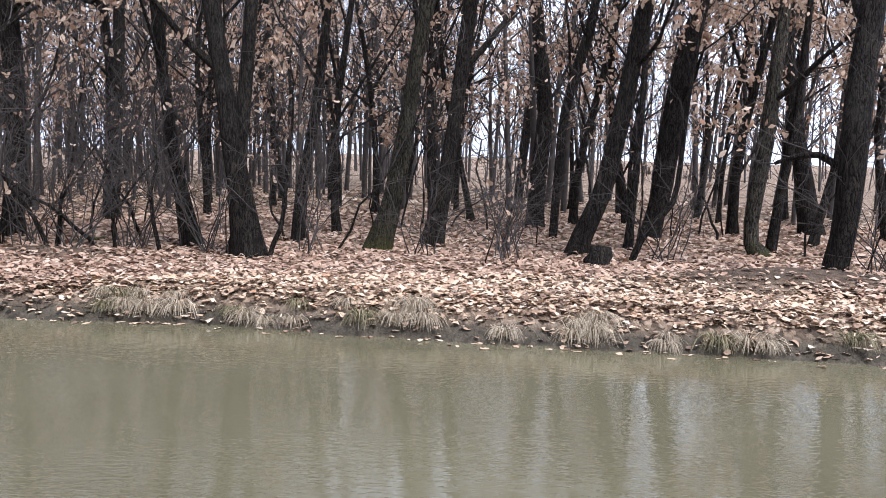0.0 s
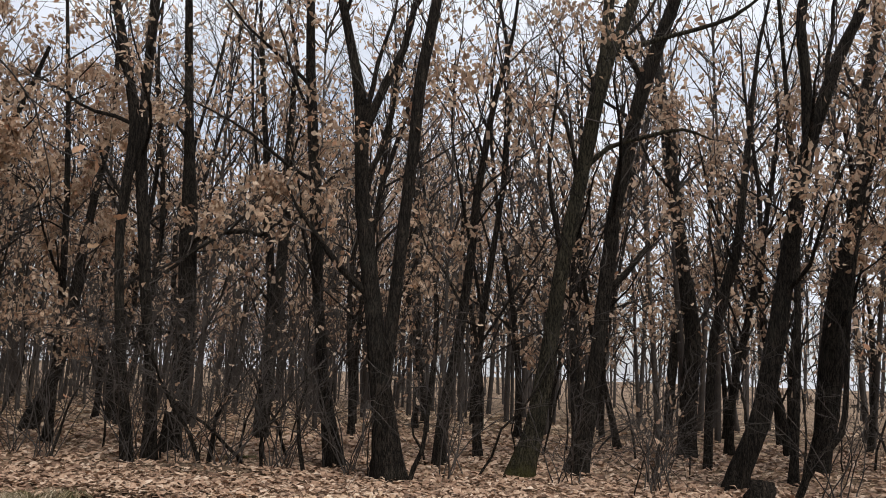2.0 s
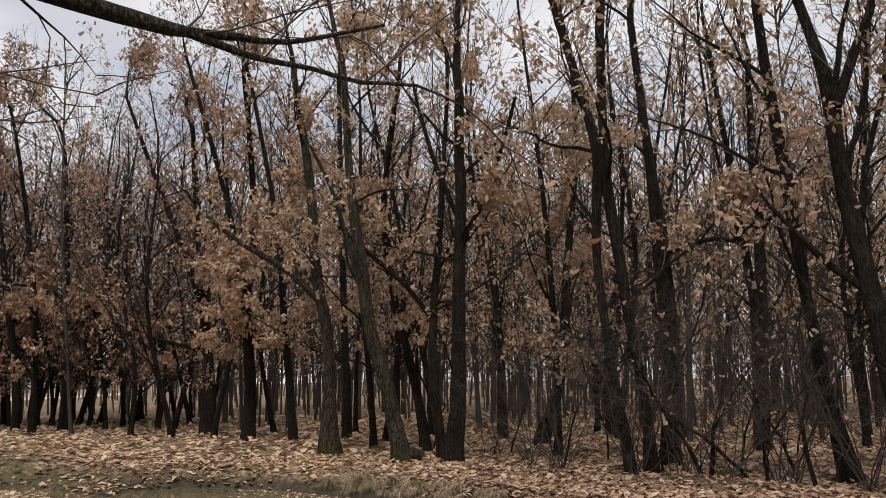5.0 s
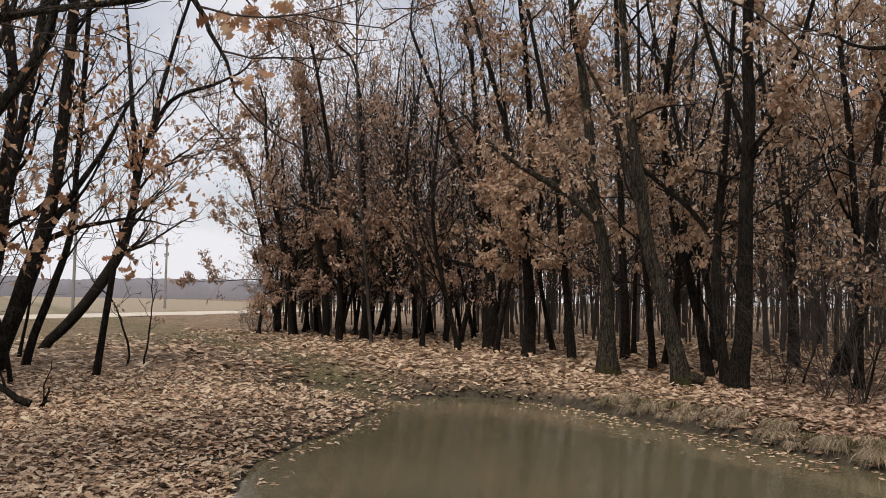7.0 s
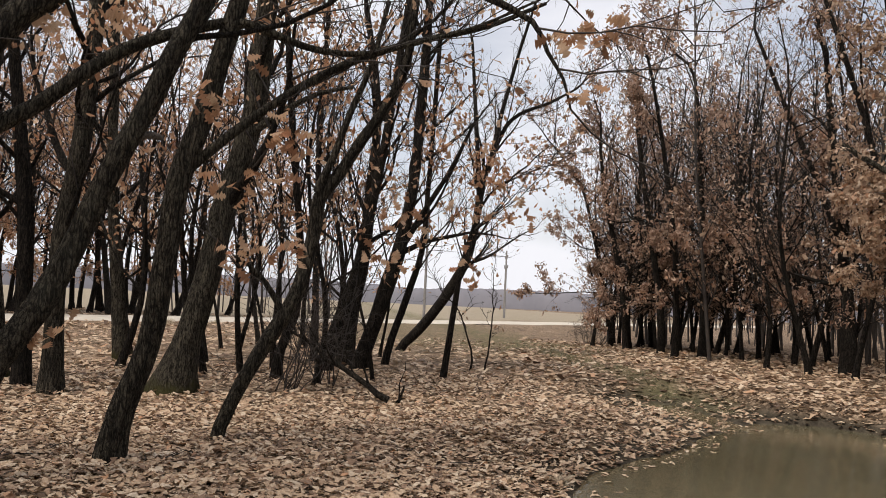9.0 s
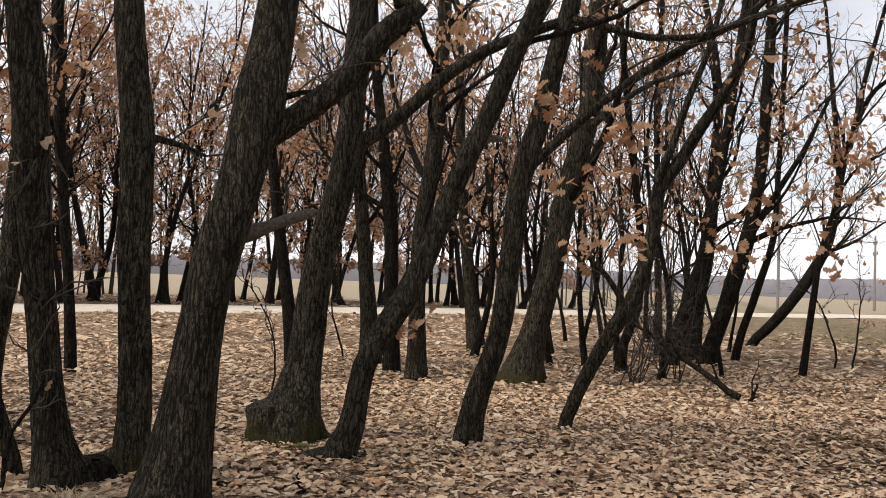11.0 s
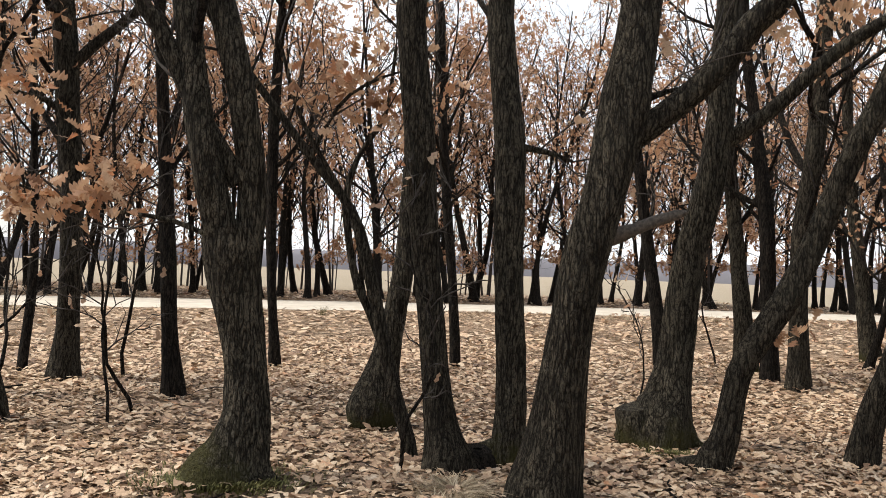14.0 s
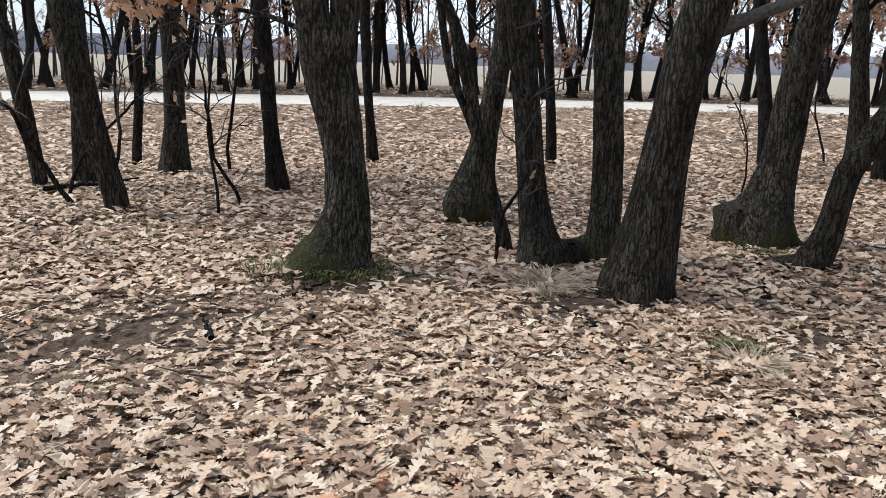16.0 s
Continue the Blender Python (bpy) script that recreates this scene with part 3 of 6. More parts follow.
OAK_SPOTS = []
BRANCH_LEAVES = []
for i in range(12):
    leaf_rng = np.random.default_rng(40 + i)
    leaf_v, leaf_f = leaf_sheet(np.zeros((1, 3)), [1.0], np.zeros(1), np.zeros(1), np.zeros(1), 11, leaf_rng, 1.3)
    BRANCH_LEAVES.append(mesh_of("leaf", leaf_v, [leaf_f], RUSSET_LEAF))
OAK_LABELS = {4: "leaning oak with thick furrowed brown bark in fallen leaves", 0: "leaning dark-barked oak standing in fallen leaves", 1: "forked furrowed oak with bright moss on its foot", 2: "dark oak with a mossy swollen base in fallen leaves",
              3: "leaning oak with green algae along its trunk"}


def trunk_tube(shape, path, rad, sides, rng, roots):
    """A trunk that is not quite round, with low root ridges at its foot."""
    k = len(path)
    a = np.linspace(0, 2 * np.pi, sides, endpoint=False)
    tang = np.gradient(path, axis=0)
    tang /= np.linalg.norm(tang, axis=1)[:, None] + 1e-9
    side = np.cross(tang, [0.31, 0.95, 0.05])
    side /= np.linalg.norm(side, axis=1)[:, None] + 1e-9
    back = np.cross(tang, side)
    z = path[:, 2][:, None]
    p1, p2, p3 = rng.uniform(0, 6.28, 3)
    rr = rad[:, None] * (1 + 0.05 * np.sin(2 * a + p1 + z * 0.9) + 0.04 * np.sin(3 * a + p2 - z * 1.7) + 0.03 * np.sin(5 * a + z * 5 + p3)
                         + 0.018 * rng.standard_normal((k, sides)))
    foot = np.exp(-np.clip(z, 0, None) / 0.22)
    rr = rr * (1 + roots * foot * (0.30 * np.maximum(0, np.sin(4 * a + p2)) ** 2 + 0.22 * np.maximum(0, np.sin(3 * a + p3)) ** 2))
    ring = path[:, None] + rr[..., None] * (np.cos(a)[None, :, None] * side[:, None] + np.sin(a)[None, :, None] * back[:, None])
    i, j = np.meshgrid(np.arange(k - 1), np.arange(sides), indexing="ij")
    jn = (j + 1) % sides
    shape.add(ring.reshape(-1, 3), np.stack([i * sides + j, i * sides + jn, (i + 1) * sides + jn, (i + 1) * sides + j], -1).reshape(-1, 4))


def oak(x, y, limbs, stem, *more, moss=0, leafy=1.0):
    """An oak on its own spot. stem and more: control points (sideways, height, radius), seen across the way from the pond's edge to the tree;
    a bough's points turn about that edge (angle, height, radius)."""
    seed = 1000 + len(OAK_SPOTS)
    rng = np.random.default_rng(seed)
    OAK_SPOTS.append((x, y))
    d, az = math.hypot(x, y), math.atan2(-x, y)
    right, away = np.array([math.cos(az), math.sin(az), 0]), np.array([-math.sin(az), math.cos(az), 0])
    near = d < 11
    root = new("oak_tree")
    floor = float(land(x, y))
    root.location = (x, y, floor)

    def place(kind, pts):
        out = []
        for u, z, r in pts:
            if kind == "bough":
                p = d * np.array([-math.sin(az + u), math.cos(az + u), 0]) - np.array([x, y, 0])
            else:
                p = u * right
            out.append((*(p + [0, 0, z - floor]), r * (0.88 if kind in ("stem", "fork") else 0.95)))
        out = smooth(out, 0.14 if near else 0.3)
        s = np.linspace(0, 1, len(out))
        if kind in ("fork", "stem"):
            dep = 0.10 * np.sin(s * 5 + rng.uniform(0, 6)) * np.clip(s * 3, 0, 1)
        else:
            dep = rng.uniform(-0.35, 0.35) * s * (len(pts) > 3 and kind != "bough")
        out[:, :3] += dep[:, None] * away * (1.0 if not near else 0.5)
        return out

    bunches = [p for k, pts in more if k == "cluster" for p in pts]
    more = [m for m in more if m[0] != "cluster"]
    height = rng.uniform(10.5, 12.5) if y > 5 else rng.uniform(8.5, 10.5)
    twigs, tips = Shape(), []
    lines = [("stem", place("stem", stem))] + [(k, place(k, p)) for k, p in more]
    main = None
    lines[0][1][0, 2] -= 0.12
    tops = []
    for i, (kind, line) in enumerate(lines):
        path, rad = line[:, :3], line[:, 3]
        s = Shape()
        if kind == "fork" or (kind == "stem" and not any(k == "fork" for k, _ in more)) or (kind == "limb" and rad[-1] > 0.045):
            # the part above what the trunk's points tell
            way = path[-1] - path[max(0, len(path) - 5)]
            go = max(1.0, min(height - path[-1][2], rad[-1] * 75))
            up = wander(path[-1], way, go, 9, rng, 0.10, 0.07)[1:]
            up_r = rad[-1] * np.linspace(0.95, 0.2, 9)
            tops.append((np.vstack([path[-2:], up]), rad[-1]))
            path, rad = np.vstack([path, up]), np.concatenate([rad, up_r])
        if kind == "fork" and (main is None or path[-1][2] > main[0][-1][2]):
            main = (path, rad)
        if kind == "stem":
            trunk_tube(s, path, rad, 18 if near else (10 if d < 22 else 7), rng, 1.0 if rad[0] > 0.12 else 0.3)
            main = None if any(k == "fork" for k, _ in more) else (path, rad)
        elif kind == "stub":
            s.tube(path, rad * (1 + 0.08 * rng.standard_normal(len(rad))), 9, 0.06, rng)
            rim = s.v[-1][-9:]
            s.add(np.vstack([path[-1:] + (path[-1] - path[-2]) * 0.15, rim]), [[0, j + 1, (j + 1) % 9 + 1] for j in range(9)])
        else:
            s.tube(path, rad, 14 if near else 8, 0.02, rng)
        name = {"stem": "trunk", "stub": "dead_stub", "root": "root_ridge"}.get(kind, "limb")
        mat = DEAD_WOOD if kind == "stub" and rad[0] < 0.09 else {0: BARK, 1: BARK_GREEN, 2: BARK_MOSSY, 3: BARK_ALGAE, 4: BARK_LIT}[moss]
        part(name, s.mesh(name, mat), root, "broken grey limb stub" if kind == "stub" else "")
        if kind in ("limb", "bough"):
            m = max(3, int(np.linalg.norm(np.diff(path, axis=0), axis=1).sum() / (0.55 if near else 0.8)))
            for u in np.linspace(0.3, 1.0, m):
                p, w = along(path, min(u, 0.999))
                b = wander(p, off_from(w, rng.uniform(0.4, 0.9), rng) + [0, 0, 0.15], rng.uniform(0.5, 1.5), 5, rng, 0.16, 0.08)
                twigs.tube(b, np.linspace(max(0.008, 0.25 * np.interp(u, np.linspace(0, 1, len(rad)), rad)), 0.004, 6), 4)
                for v in (0.35, 0.6, 0.8, 1.0):
                    q, e = along(b, min(v, 0.999))
                    c = wander(q, off_from(e, rng.uniform(0.35, 0.9), rng), rng.uniform(0.25, 0.6), 3, rng, 0.2, 0.05)
                    twigs.tube(c, [0.006, 0.005, 0.004, 0.003], 3)
                    tips += [c[-1], c[-2]]
    fine = 2 if d < 17 or (y < 5 and x < -17 and d < 30) else 1
    path, rad = main
    low = (1.9 if leafy > 1 else 2.3) if y > 5 else (2.1 if d > 10 else 3.0)
    crown = Shape()
    zs = path[:, 2]
    for i in range(limbs):
        h = low + (zs.max() * 0.95 - low) * (i + rng.uniform(0, 0.9)) / limbs
        k = min(int(np.searchsorted(zs, h)), len(path) - 2)
        length = rng.uniform(1.5, 3.0) * (1.2 - 0.5 * i / limbs)
        skirt = leafy > 1 and h < 5
        b = wander(path[k], off_from(path[k + 1] - path[k], rng.uniform(0.9, 1.4) if skirt else rng.uniform(0.5, 1.0), rng), length, 7, rng, 0.13, 0.03 if skirt else 0.10)
        grow_limb(crown, twigs, tips, b, max(0.015, rad[k] * rng.uniform(0.25, 0.5)), rng, fine, length * 0.42, 7, leafy > 1 and d > 20)
    for p, r in tops:
        for u in np.linspace(0.2, 0.98, 5):
            q, e = along(p, u)
            b = wander(q, off_from(e, rng.uniform(0.4, 0.8), rng), rng.uniform(1.0, 2.2), 6, rng, 0.13, 0.10)
            grow_limb(crown, twigs, tips, b, max(0.012, r * 0.4 * (1 - 0.6 * u)), rng, fine, 0.85, 6)
    part("crown", crown.mesh("crown", BARK), root, "thin ascending side branches", "stuff")
    part("twig_spray", twigs.mesh("twig_spray", TWIG), root, "fine bare twigs", "stuff")
    for a, z, n in bunches:
        c = d * np.array([-math.sin(az + a), math.cos(az + a), 0]) - np.array([x, y, 0]) + np.array([0, 0, z - floor])
        wood = np.concatenate([l[:, :3] for k, l in lines] + [np.array(tips)])
        start = wood[np.argmin(((wood - c - [0, 0, 0.25]) ** 2).sum(1) + np.where(((wood - c) ** 2).sum(1) < 0.01, 9, 0))]
        s = np.linspace(0, 1, 6)[:, None]
        line = start + (c - start) * s + rng.normal(0, 0.02, (6, 3)) * s * (1 - s) * 4 + [0, 0, 0.25] * (s - s * s)
        twigs.tube(line, np.linspace(0.007, 0.003, 6), 4)
        m = int(n * 1.6)
        for p in c + rng.normal(0, 0.04 + 0.008 * n, (m, 3)):
            ob = part("leaf", BRANCH_LEAVES[int(rng.integers(12))], root)
            ob.matrix_local = pose(*[float(q) for q in p], rng.normal(-35, 35), rng.uniform(-70, 70), rng.uniform(0, 360)) @ Matrix.Scale(rng.uniform(0.11, 0.165), 4)
    v, f = hang_leaves(tips, int((950 if y > 5 else (800 if d > 10 else 450)) * ((leafy if leafy <= 1 else 1.25 * leafy) if y > 5 else 0.65 * leafy) * rng.uniform(0.6, 1.3)), rng, (0.12 if leafy > 1 else 0.112) if y > 5 else 0.12, (1 if d > 20 else 2) if y > 5 or d > 10 else 4)
    part("foliage", mesh_of("foliage", v, [f], (DRY_LEAF if d < 28 else FADED_LEAF) if y > 5 else RUSSET_LEAF), root, "last year's dry brown leaves", "stuff")
    return tagged(root, OAK_LABELS[moss], "tree", "oaks round the pond")


oak(-3.64, -5.22, 4, [(-0.00, 0.03, 0.399), (0.05, 0.19, 0.269), (0.09, 0.34, 0.219), (0.12, 0.53, 0.183), (0.08, 0.95, 0.169), (0.00, 1.37, 0.204), (-0.04, 1.66, 0.241), (-0.05, 1.87, 0.215)],
     fork((-0.07, 1.66, 0.142), (-0.18, 2.07, 0.134), (-0.30, 2.61, 0.120), (-0.38, 3.11, 0.115), (-0.43, 3.44, 0.112)),
     fork((0.05, 1.66, 0.133), (0.10, 2.09, 0.125), (-0.01, 2.84, 0.118), (-0.17, 3.46, 0.121)),
     limb((0.00, 2.19, 0.082), (-0.24, 2.57, 0.078), (-0.44, 2.94, 0.070), (-0.61, 3.29, 0.067), (-0.71, 3.41, 0.063)),
     cluster((0.24, 2.16, 7.000), (0.23, 2.05, 6.000), (0.21, 2.00, 6.000), (0.19, 2.03, 6.000), (0.17, 2.04, 7.000), (0.16, 2.04, 6.000), (0.17, 2.45, 5.000), (0.24, 2.64, 5.000), (0.22, 2.77, 4.000), (0.24, 2.87, 5.000), (0.13, 2.30, 4.000), (0.12, 1.96, 3.000), (0.10, 2.25, 3.000), (0.24, 1.98, 6.000), (0.15, 2.18, 5.000), (0.25, 3.17, 4.000), (0.22, 3.08, 4.000), (0.02, 2.41, 2.000), (0.01, 2.02, 2.000)),
     limb((0.12, 1.71, 0.026), (-0.17, 1.78, 0.022), (-0.46, 1.89, 0.019), (-0.78, 1.93, 0.015), (-0.97, 1.95, 0.013), (-1.32, 2.03, 0.011), (-1.66, 2.15, 0.009), (-1.96, 2.21, 0.007)),
     moss=1)
oak(-4.99, -4.25, 4, [(0.00, 0.03, 0.228), (-0.05, 0.27, 0.167), (-0.09, 0.53, 0.139), (-0.16, 1.15, 0.120), (-0.23, 1.72, 0.120), (-0.30, 2.52, 0.134), (-0.38, 3.19, 0.126), (-0.42, 3.63, 0.128)],
     moss=4)
oak(-5.61, -4.14, 4, [(0.00, 0.03, 0.169), (0.02, 0.50, 0.153), (0.01, 0.96, 0.147), (-0.04, 1.66, 0.137), (-0.06, 2.60, 0.143), (-0.12, 3.12, 0.130), (-0.18, 3.78, 0.123)],
     root_ridge((-0.05, 0.17, 0.096), (-0.21, 0.09, 0.106), (-0.39, 0.05, 0.097)),
     limb((0.05, 2.65, 0.033), (0.26, 2.61, 0.024), (0.46, 2.54, 0.014)),
     moss=2)
oak(-4.80, -3.23, 4, [(0.00, 0.03, 0.284), (0.05, 0.36, 0.236), (0.14, 1.14, 0.169), (0.24, 1.73, 0.168), (0.36, 2.20, 0.161), (0.46, 2.72, 0.184), (0.52, 3.20, 0.159), (0.56, 3.52, 0.153)],
     bough((-0.09, 2.54, 0.099), (-0.14, 2.76, 0.092), (-0.19, 3.04, 0.091), (-0.22, 3.29, 0.092), (-0.26, 3.50, 0.091), (-0.24, 3.61, 0.083), (-0.37, 3.87, 0.076), (-0.63, 4.20, 0.073), (-0.84, 4.23, 0.069), (-1.06, 4.07, 0.064), (-1.12, 4.02, 0.042), (-1.18, 4.02, 0.030), (-1.24, 4.01, 0.021), (-1.36, 4.17, 0.011)),
     bough((-1.12, 4.02, 0.038), (-1.20, 3.88, 0.025), (-1.27, 3.82, 0.019), (-1.33, 3.73, 0.017), (-1.40, 3.71, 0.012), (-1.46, 3.54, 0.008)),
     bough((-0.74, 3.78, 0.033), (-0.80, 3.60, 0.021), (-0.82, 3.38, 0.016), (-0.84, 3.19, 0.012), (-0.85, 2.98, 0.008)),
     stub((0.37, 1.88, 0.086), (0.46, 1.89, 0.059), (0.68, 1.98, 0.049), (0.85, 2.04, 0.034), (0.91, 2.06, 0.014)),
     cluster((-0.85, 3.55, 4.000), (-0.86, 3.57, 5.000), (-0.88, 3.58, 5.000), (-0.88, 3.57, 4.000), (-0.86, 3.09, 3.000), (-0.91, 3.41, 1.000), (-0.25, 3.25, 4.000), (-0.32, 3.30, 3.000), (-0.11, 3.33, 3.000)),
     limb((0.62, 2.82, 0.028), (0.75, 2.87, 0.018), (0.89, 2.90, 0.010)),
     moss=4, leafy=0.2)
oak(-7.26, -3.63, 2, [(0.03, 0.03, 0.345), (0.05, 0.33, 0.300), (0.09, 0.50, 0.245), (0.12, 0.70, 0.205), (0.16, 0.98, 0.182), (0.24, 1.81, 0.170), (0.41, 2.52, 0.160), (0.48, 3.18, 0.146), (0.51, 3.74, 0.142), (0.55, 4.29, 0.130)],
     bough((-0.06, 2.85, 0.089), (-0.11, 3.14, 0.073), (-0.16, 3.53, 0.068), (-0.20, 3.79, 0.062), (-0.26, 4.03, 0.057), (-0.32, 4.18, 0.052), (-0.36, 4.11, 0.040), (-0.41, 4.00, 0.034), (-0.47, 4.00, 0.029), (-0.55, 4.19, 0.023), (-0.61, 4.36, 0.017), (-0.68, 4.63, 0.012)),
     stub((-0.13, -0.06, 0.265), (-0.16, 0.14, 0.235), (-0.19, 0.30, 0.205), (-0.21, 0.40, 0.180)),
     root_ridge((0.16, 0.25, 0.122), (0.33, 0.05, 0.101), (0.55, -0.11, 0.084), (0.63, -0.14, 0.045)),
     moss=2, leafy=0.5)
oak(-6.76, -2.83, 2, [(-0.08, 0.03, 0.165), (0.03, 0.25, 0.125), (0.08, 0.48, 0.112), (0.14, 0.83, 0.110), (0.29, 1.13, 0.119), (0.47, 1.42, 0.122), (0.65, 1.81, 0.112), (0.86, 2.40, 0.105), (1.02, 2.79, 0.106), (1.17, 3.13, 0.108), (1.35, 3.62, 0.104), (1.53, 4.00, 0.106)],
     cluster((-0.22, 3.24, 5.000), (-0.23, 3.12, 4.000), (-0.25, 3.33, 3.000), (-0.27, 3.60, 2.000), (-0.31, 3.02, 4.000), (-0.32, 3.08, 4.000), (-0.32, 2.86, 4.000), (-0.33, 2.90, 3.000), (-0.25, 2.58, 4.000), (-0.27, 2.53, 4.000), (-0.30, 2.62, 3.000), (-0.26, 1.94, 5.000), (-0.29, 1.92, 4.000), (-0.33, 1.99, 6.000), (-0.34, 2.10, 5.000), (-0.07, 1.22, 3.000), (-0.09, 1.34, 3.000)),
     root_ridge((-0.10, 0.08, 0.085), (-0.32, 0.04, 0.070), (-0.52, -0.02, 0.040)),
     stub((1.00, 2.84, 0.056), (1.18, 2.89, 0.046), (1.31, 2.88, 0.020)),
     moss=4, leafy=0.5)
oak(-7.80, -2.02, 2, [(-0.01, 0.03, 0.144), (0.08, 0.50, 0.132), (0.28, 1.10, 0.115), (0.36, 1.75, 0.114), (0.45, 2.63, 0.115), (0.62, 3.25, 0.111), (0.73, 3.76, 0.108), (0.87, 4.33, 0.104), (0.91, 4.56, 0.099)],
     limb((0.48, 2.69, 0.055), (0.84, 3.05, 0.050), (1.19, 3.37, 0.045), (1.61, 3.70, 0.043), (2.11, 4.01, 0.041), (2.70, 4.27, 0.036), (3.45, 4.55, 0.031), (4.12, 4.91, 0.020)),
     moss=4, leafy=0.5)
oak(-9.25, -1.32, 7, [(0.00, 0.03, 0.083), (0.22, 0.56, 0.089), (0.48, 1.06, 0.101), (0.76, 1.56, 0.101), (0.89, 2.01, 0.089), (0.96, 2.45, 0.089), (0.98, 2.71, 0.090), (1.18, 2.98, 0.077), (1.41, 3.39, 0.071), (1.71, 3.88, 0.066), (1.89, 4.36, 0.060), (1.95, 5.10, 0.052)],
     cluster((-0.19, 2.91, 3.000), (-0.21, 2.61, 5.000), (-0.21, 2.43, 4.000), (-0.20, 2.20, 4.000), (-0.19, 2.05, 3.000), (-0.28, 2.08, 4.000), (-0.30, 1.88, 4.000), (-0.35, 2.58, 4.000), (-0.29, 2.70, 4.000), (-0.27, 2.73, 3.000), (-0.32, 2.73, 3.000), (-0.35, 2.84, 3.000), (-0.19, 2.53, 4.000), (-0.17, 3.06, 3.000), (-0.19, 3.95, 4.000), (-0.22, 4.05, 3.000), (-0.17, 2.10, 4.000)),
     limb((0.94, 2.77, 0.051), (1.10, 3.16, 0.045), (1.27, 3.70, 0.039), (1.49, 4.31, 0.033), (1.65, 5.06, 0.027)),
     limb((0.64, 1.43, 0.038), (0.44, 1.73, 0.032), (0.25, 1.91, 0.022), (0.10, 1.99, 0.016)),
     moss=4, leafy=0.6)
oak(-13.18, -2.53, 7, [(-0.00, 0.03, 0.411), (0.14, 0.78, 0.264), (0.38, 1.74, 0.236), (0.57, 2.81, 0.228), (0.74, 3.54, 0.206), (0.94, 4.46, 0.195), (1.01, 5.56, 0.190), (1.05, 6.31, 0.183)],
     limb((0.88, 4.09, 0.074), (1.38, 4.51, 0.056), (1.91, 4.85, 0.042), (2.46, 5.01, 0.029)),
     moss=2, leafy=0.6)
oak(-13.06, -4.25, 11, [(-0.00, 0.03, 0.215), (-0.03, 1.00, 0.163), (-0.02, 2.27, 0.149), (0.13, 3.54, 0.159), (0.22, 5.00, 0.143), (0.24, 6.10, 0.137)],
     moss=4)
oak(-14.59, -5.66, 11, [(-0.00, 0.03, 0.244), (-0.08, 1.09, 0.169), (-0.23, 2.54, 0.148), (-0.35, 3.59, 0.139), (-0.46, 5.18, 0.119), (-0.56, 6.78, 0.111)],
     moss=2)
oak(-13.75, -4.92, 11, [(-0.00, 0.03, 0.179), (-0.05, 1.04, 0.138), (-0.12, 2.49, 0.138), (-0.31, 4.05, 0.120), (-0.48, 5.24, 0.102), (-0.58, 6.43, 0.094)],
     moss=0)
oak(-18.98, -4.73, 11, [(-0.00, 0.03, 0.265), (-0.18, 1.31, 0.172), (-0.34, 2.57, 0.146), (-0.50, 4.11, 0.133), (-0.63, 6.69, 0.123), (-0.69, 7.99, 0.111)],
     moss=2)
oak(-13.65, -6.76, 11, [(0.00, 0.03, 0.145), (-0.13, 1.05, 0.134), (-0.30, 2.07, 0.129), (-0.46, 3.20, 0.114), (-0.60, 4.34, 0.105), (-0.69, 5.59, 0.085), (-0.77, 6.63, 0.076)],
     moss=0)
oak(-5.96, -6.07, 11, [(-0.00, 0.03, 0.228), (-0.01, 0.16, 0.303), (0.01, 0.33, 0.262), (0.07, 0.62, 0.179), (0.16, 1.11, 0.130), (0.25, 1.69, 0.121), (0.28, 2.33, 0.110), (0.28, 3.08, 0.088), (0.31, 3.89, 0.077), (0.33, 4.24, 0.072)],
     moss=2)
oak(-5.13, -4.75, 4, [(-0.00, 0.03, 0.073), (-0.13, 0.45, 0.067), (-0.26, 0.91, 0.059), (-0.33, 1.24, 0.059), (-0.46, 1.71, 0.062), (-0.59, 2.08, 0.043), (-0.94, 2.50, 0.038), (-1.19, 2.82, 0.036), (-1.49, 3.19, 0.035), (-1.74, 3.52, 0.030), (-1.85, 3.70, 0.031)],
     cluster((0.15, 3.14, 5.000), (0.14, 3.10, 4.000), (0.11, 3.21, 6.000), (0.10, 3.19, 5.000), (0.08, 3.13, 6.000), (0.06, 3.11, 6.000), (0.04, 3.09, 5.000), (0.10, 2.95, 5.000), (0.07, 2.94, 4.000), (0.05, 2.97, 4.000), (0.03, 3.20, 5.000), (0.01, 3.39, 3.000), (0.14, 3.45, 3.000), (0.09, 3.50, 3.000), (0.07, 3.56, 4.000), (0.10, 2.83, 3.000)),
     limb((-0.29, 0.96, 0.038), (-0.41, 1.24, 0.036), (-0.52, 1.47, 0.036), (-0.59, 1.75, 0.033), (-0.64, 2.18, 0.033), (-0.56, 2.51, 0.024), (-0.34, 2.90, 0.019), (-0.27, 3.47, 0.015)),
     limb((-0.59, 2.08, 0.029), (-0.85, 2.50, 0.024), (-1.05, 2.87, 0.019), (-1.22, 3.44, 0.015)),
     limb((-0.94, 2.50, 0.022), (-0.81, 2.79, 0.019), (-0.63, 3.03, 0.015), (-0.35, 3.18, 0.012), (-0.16, 3.23, 0.007)),
     moss=4)
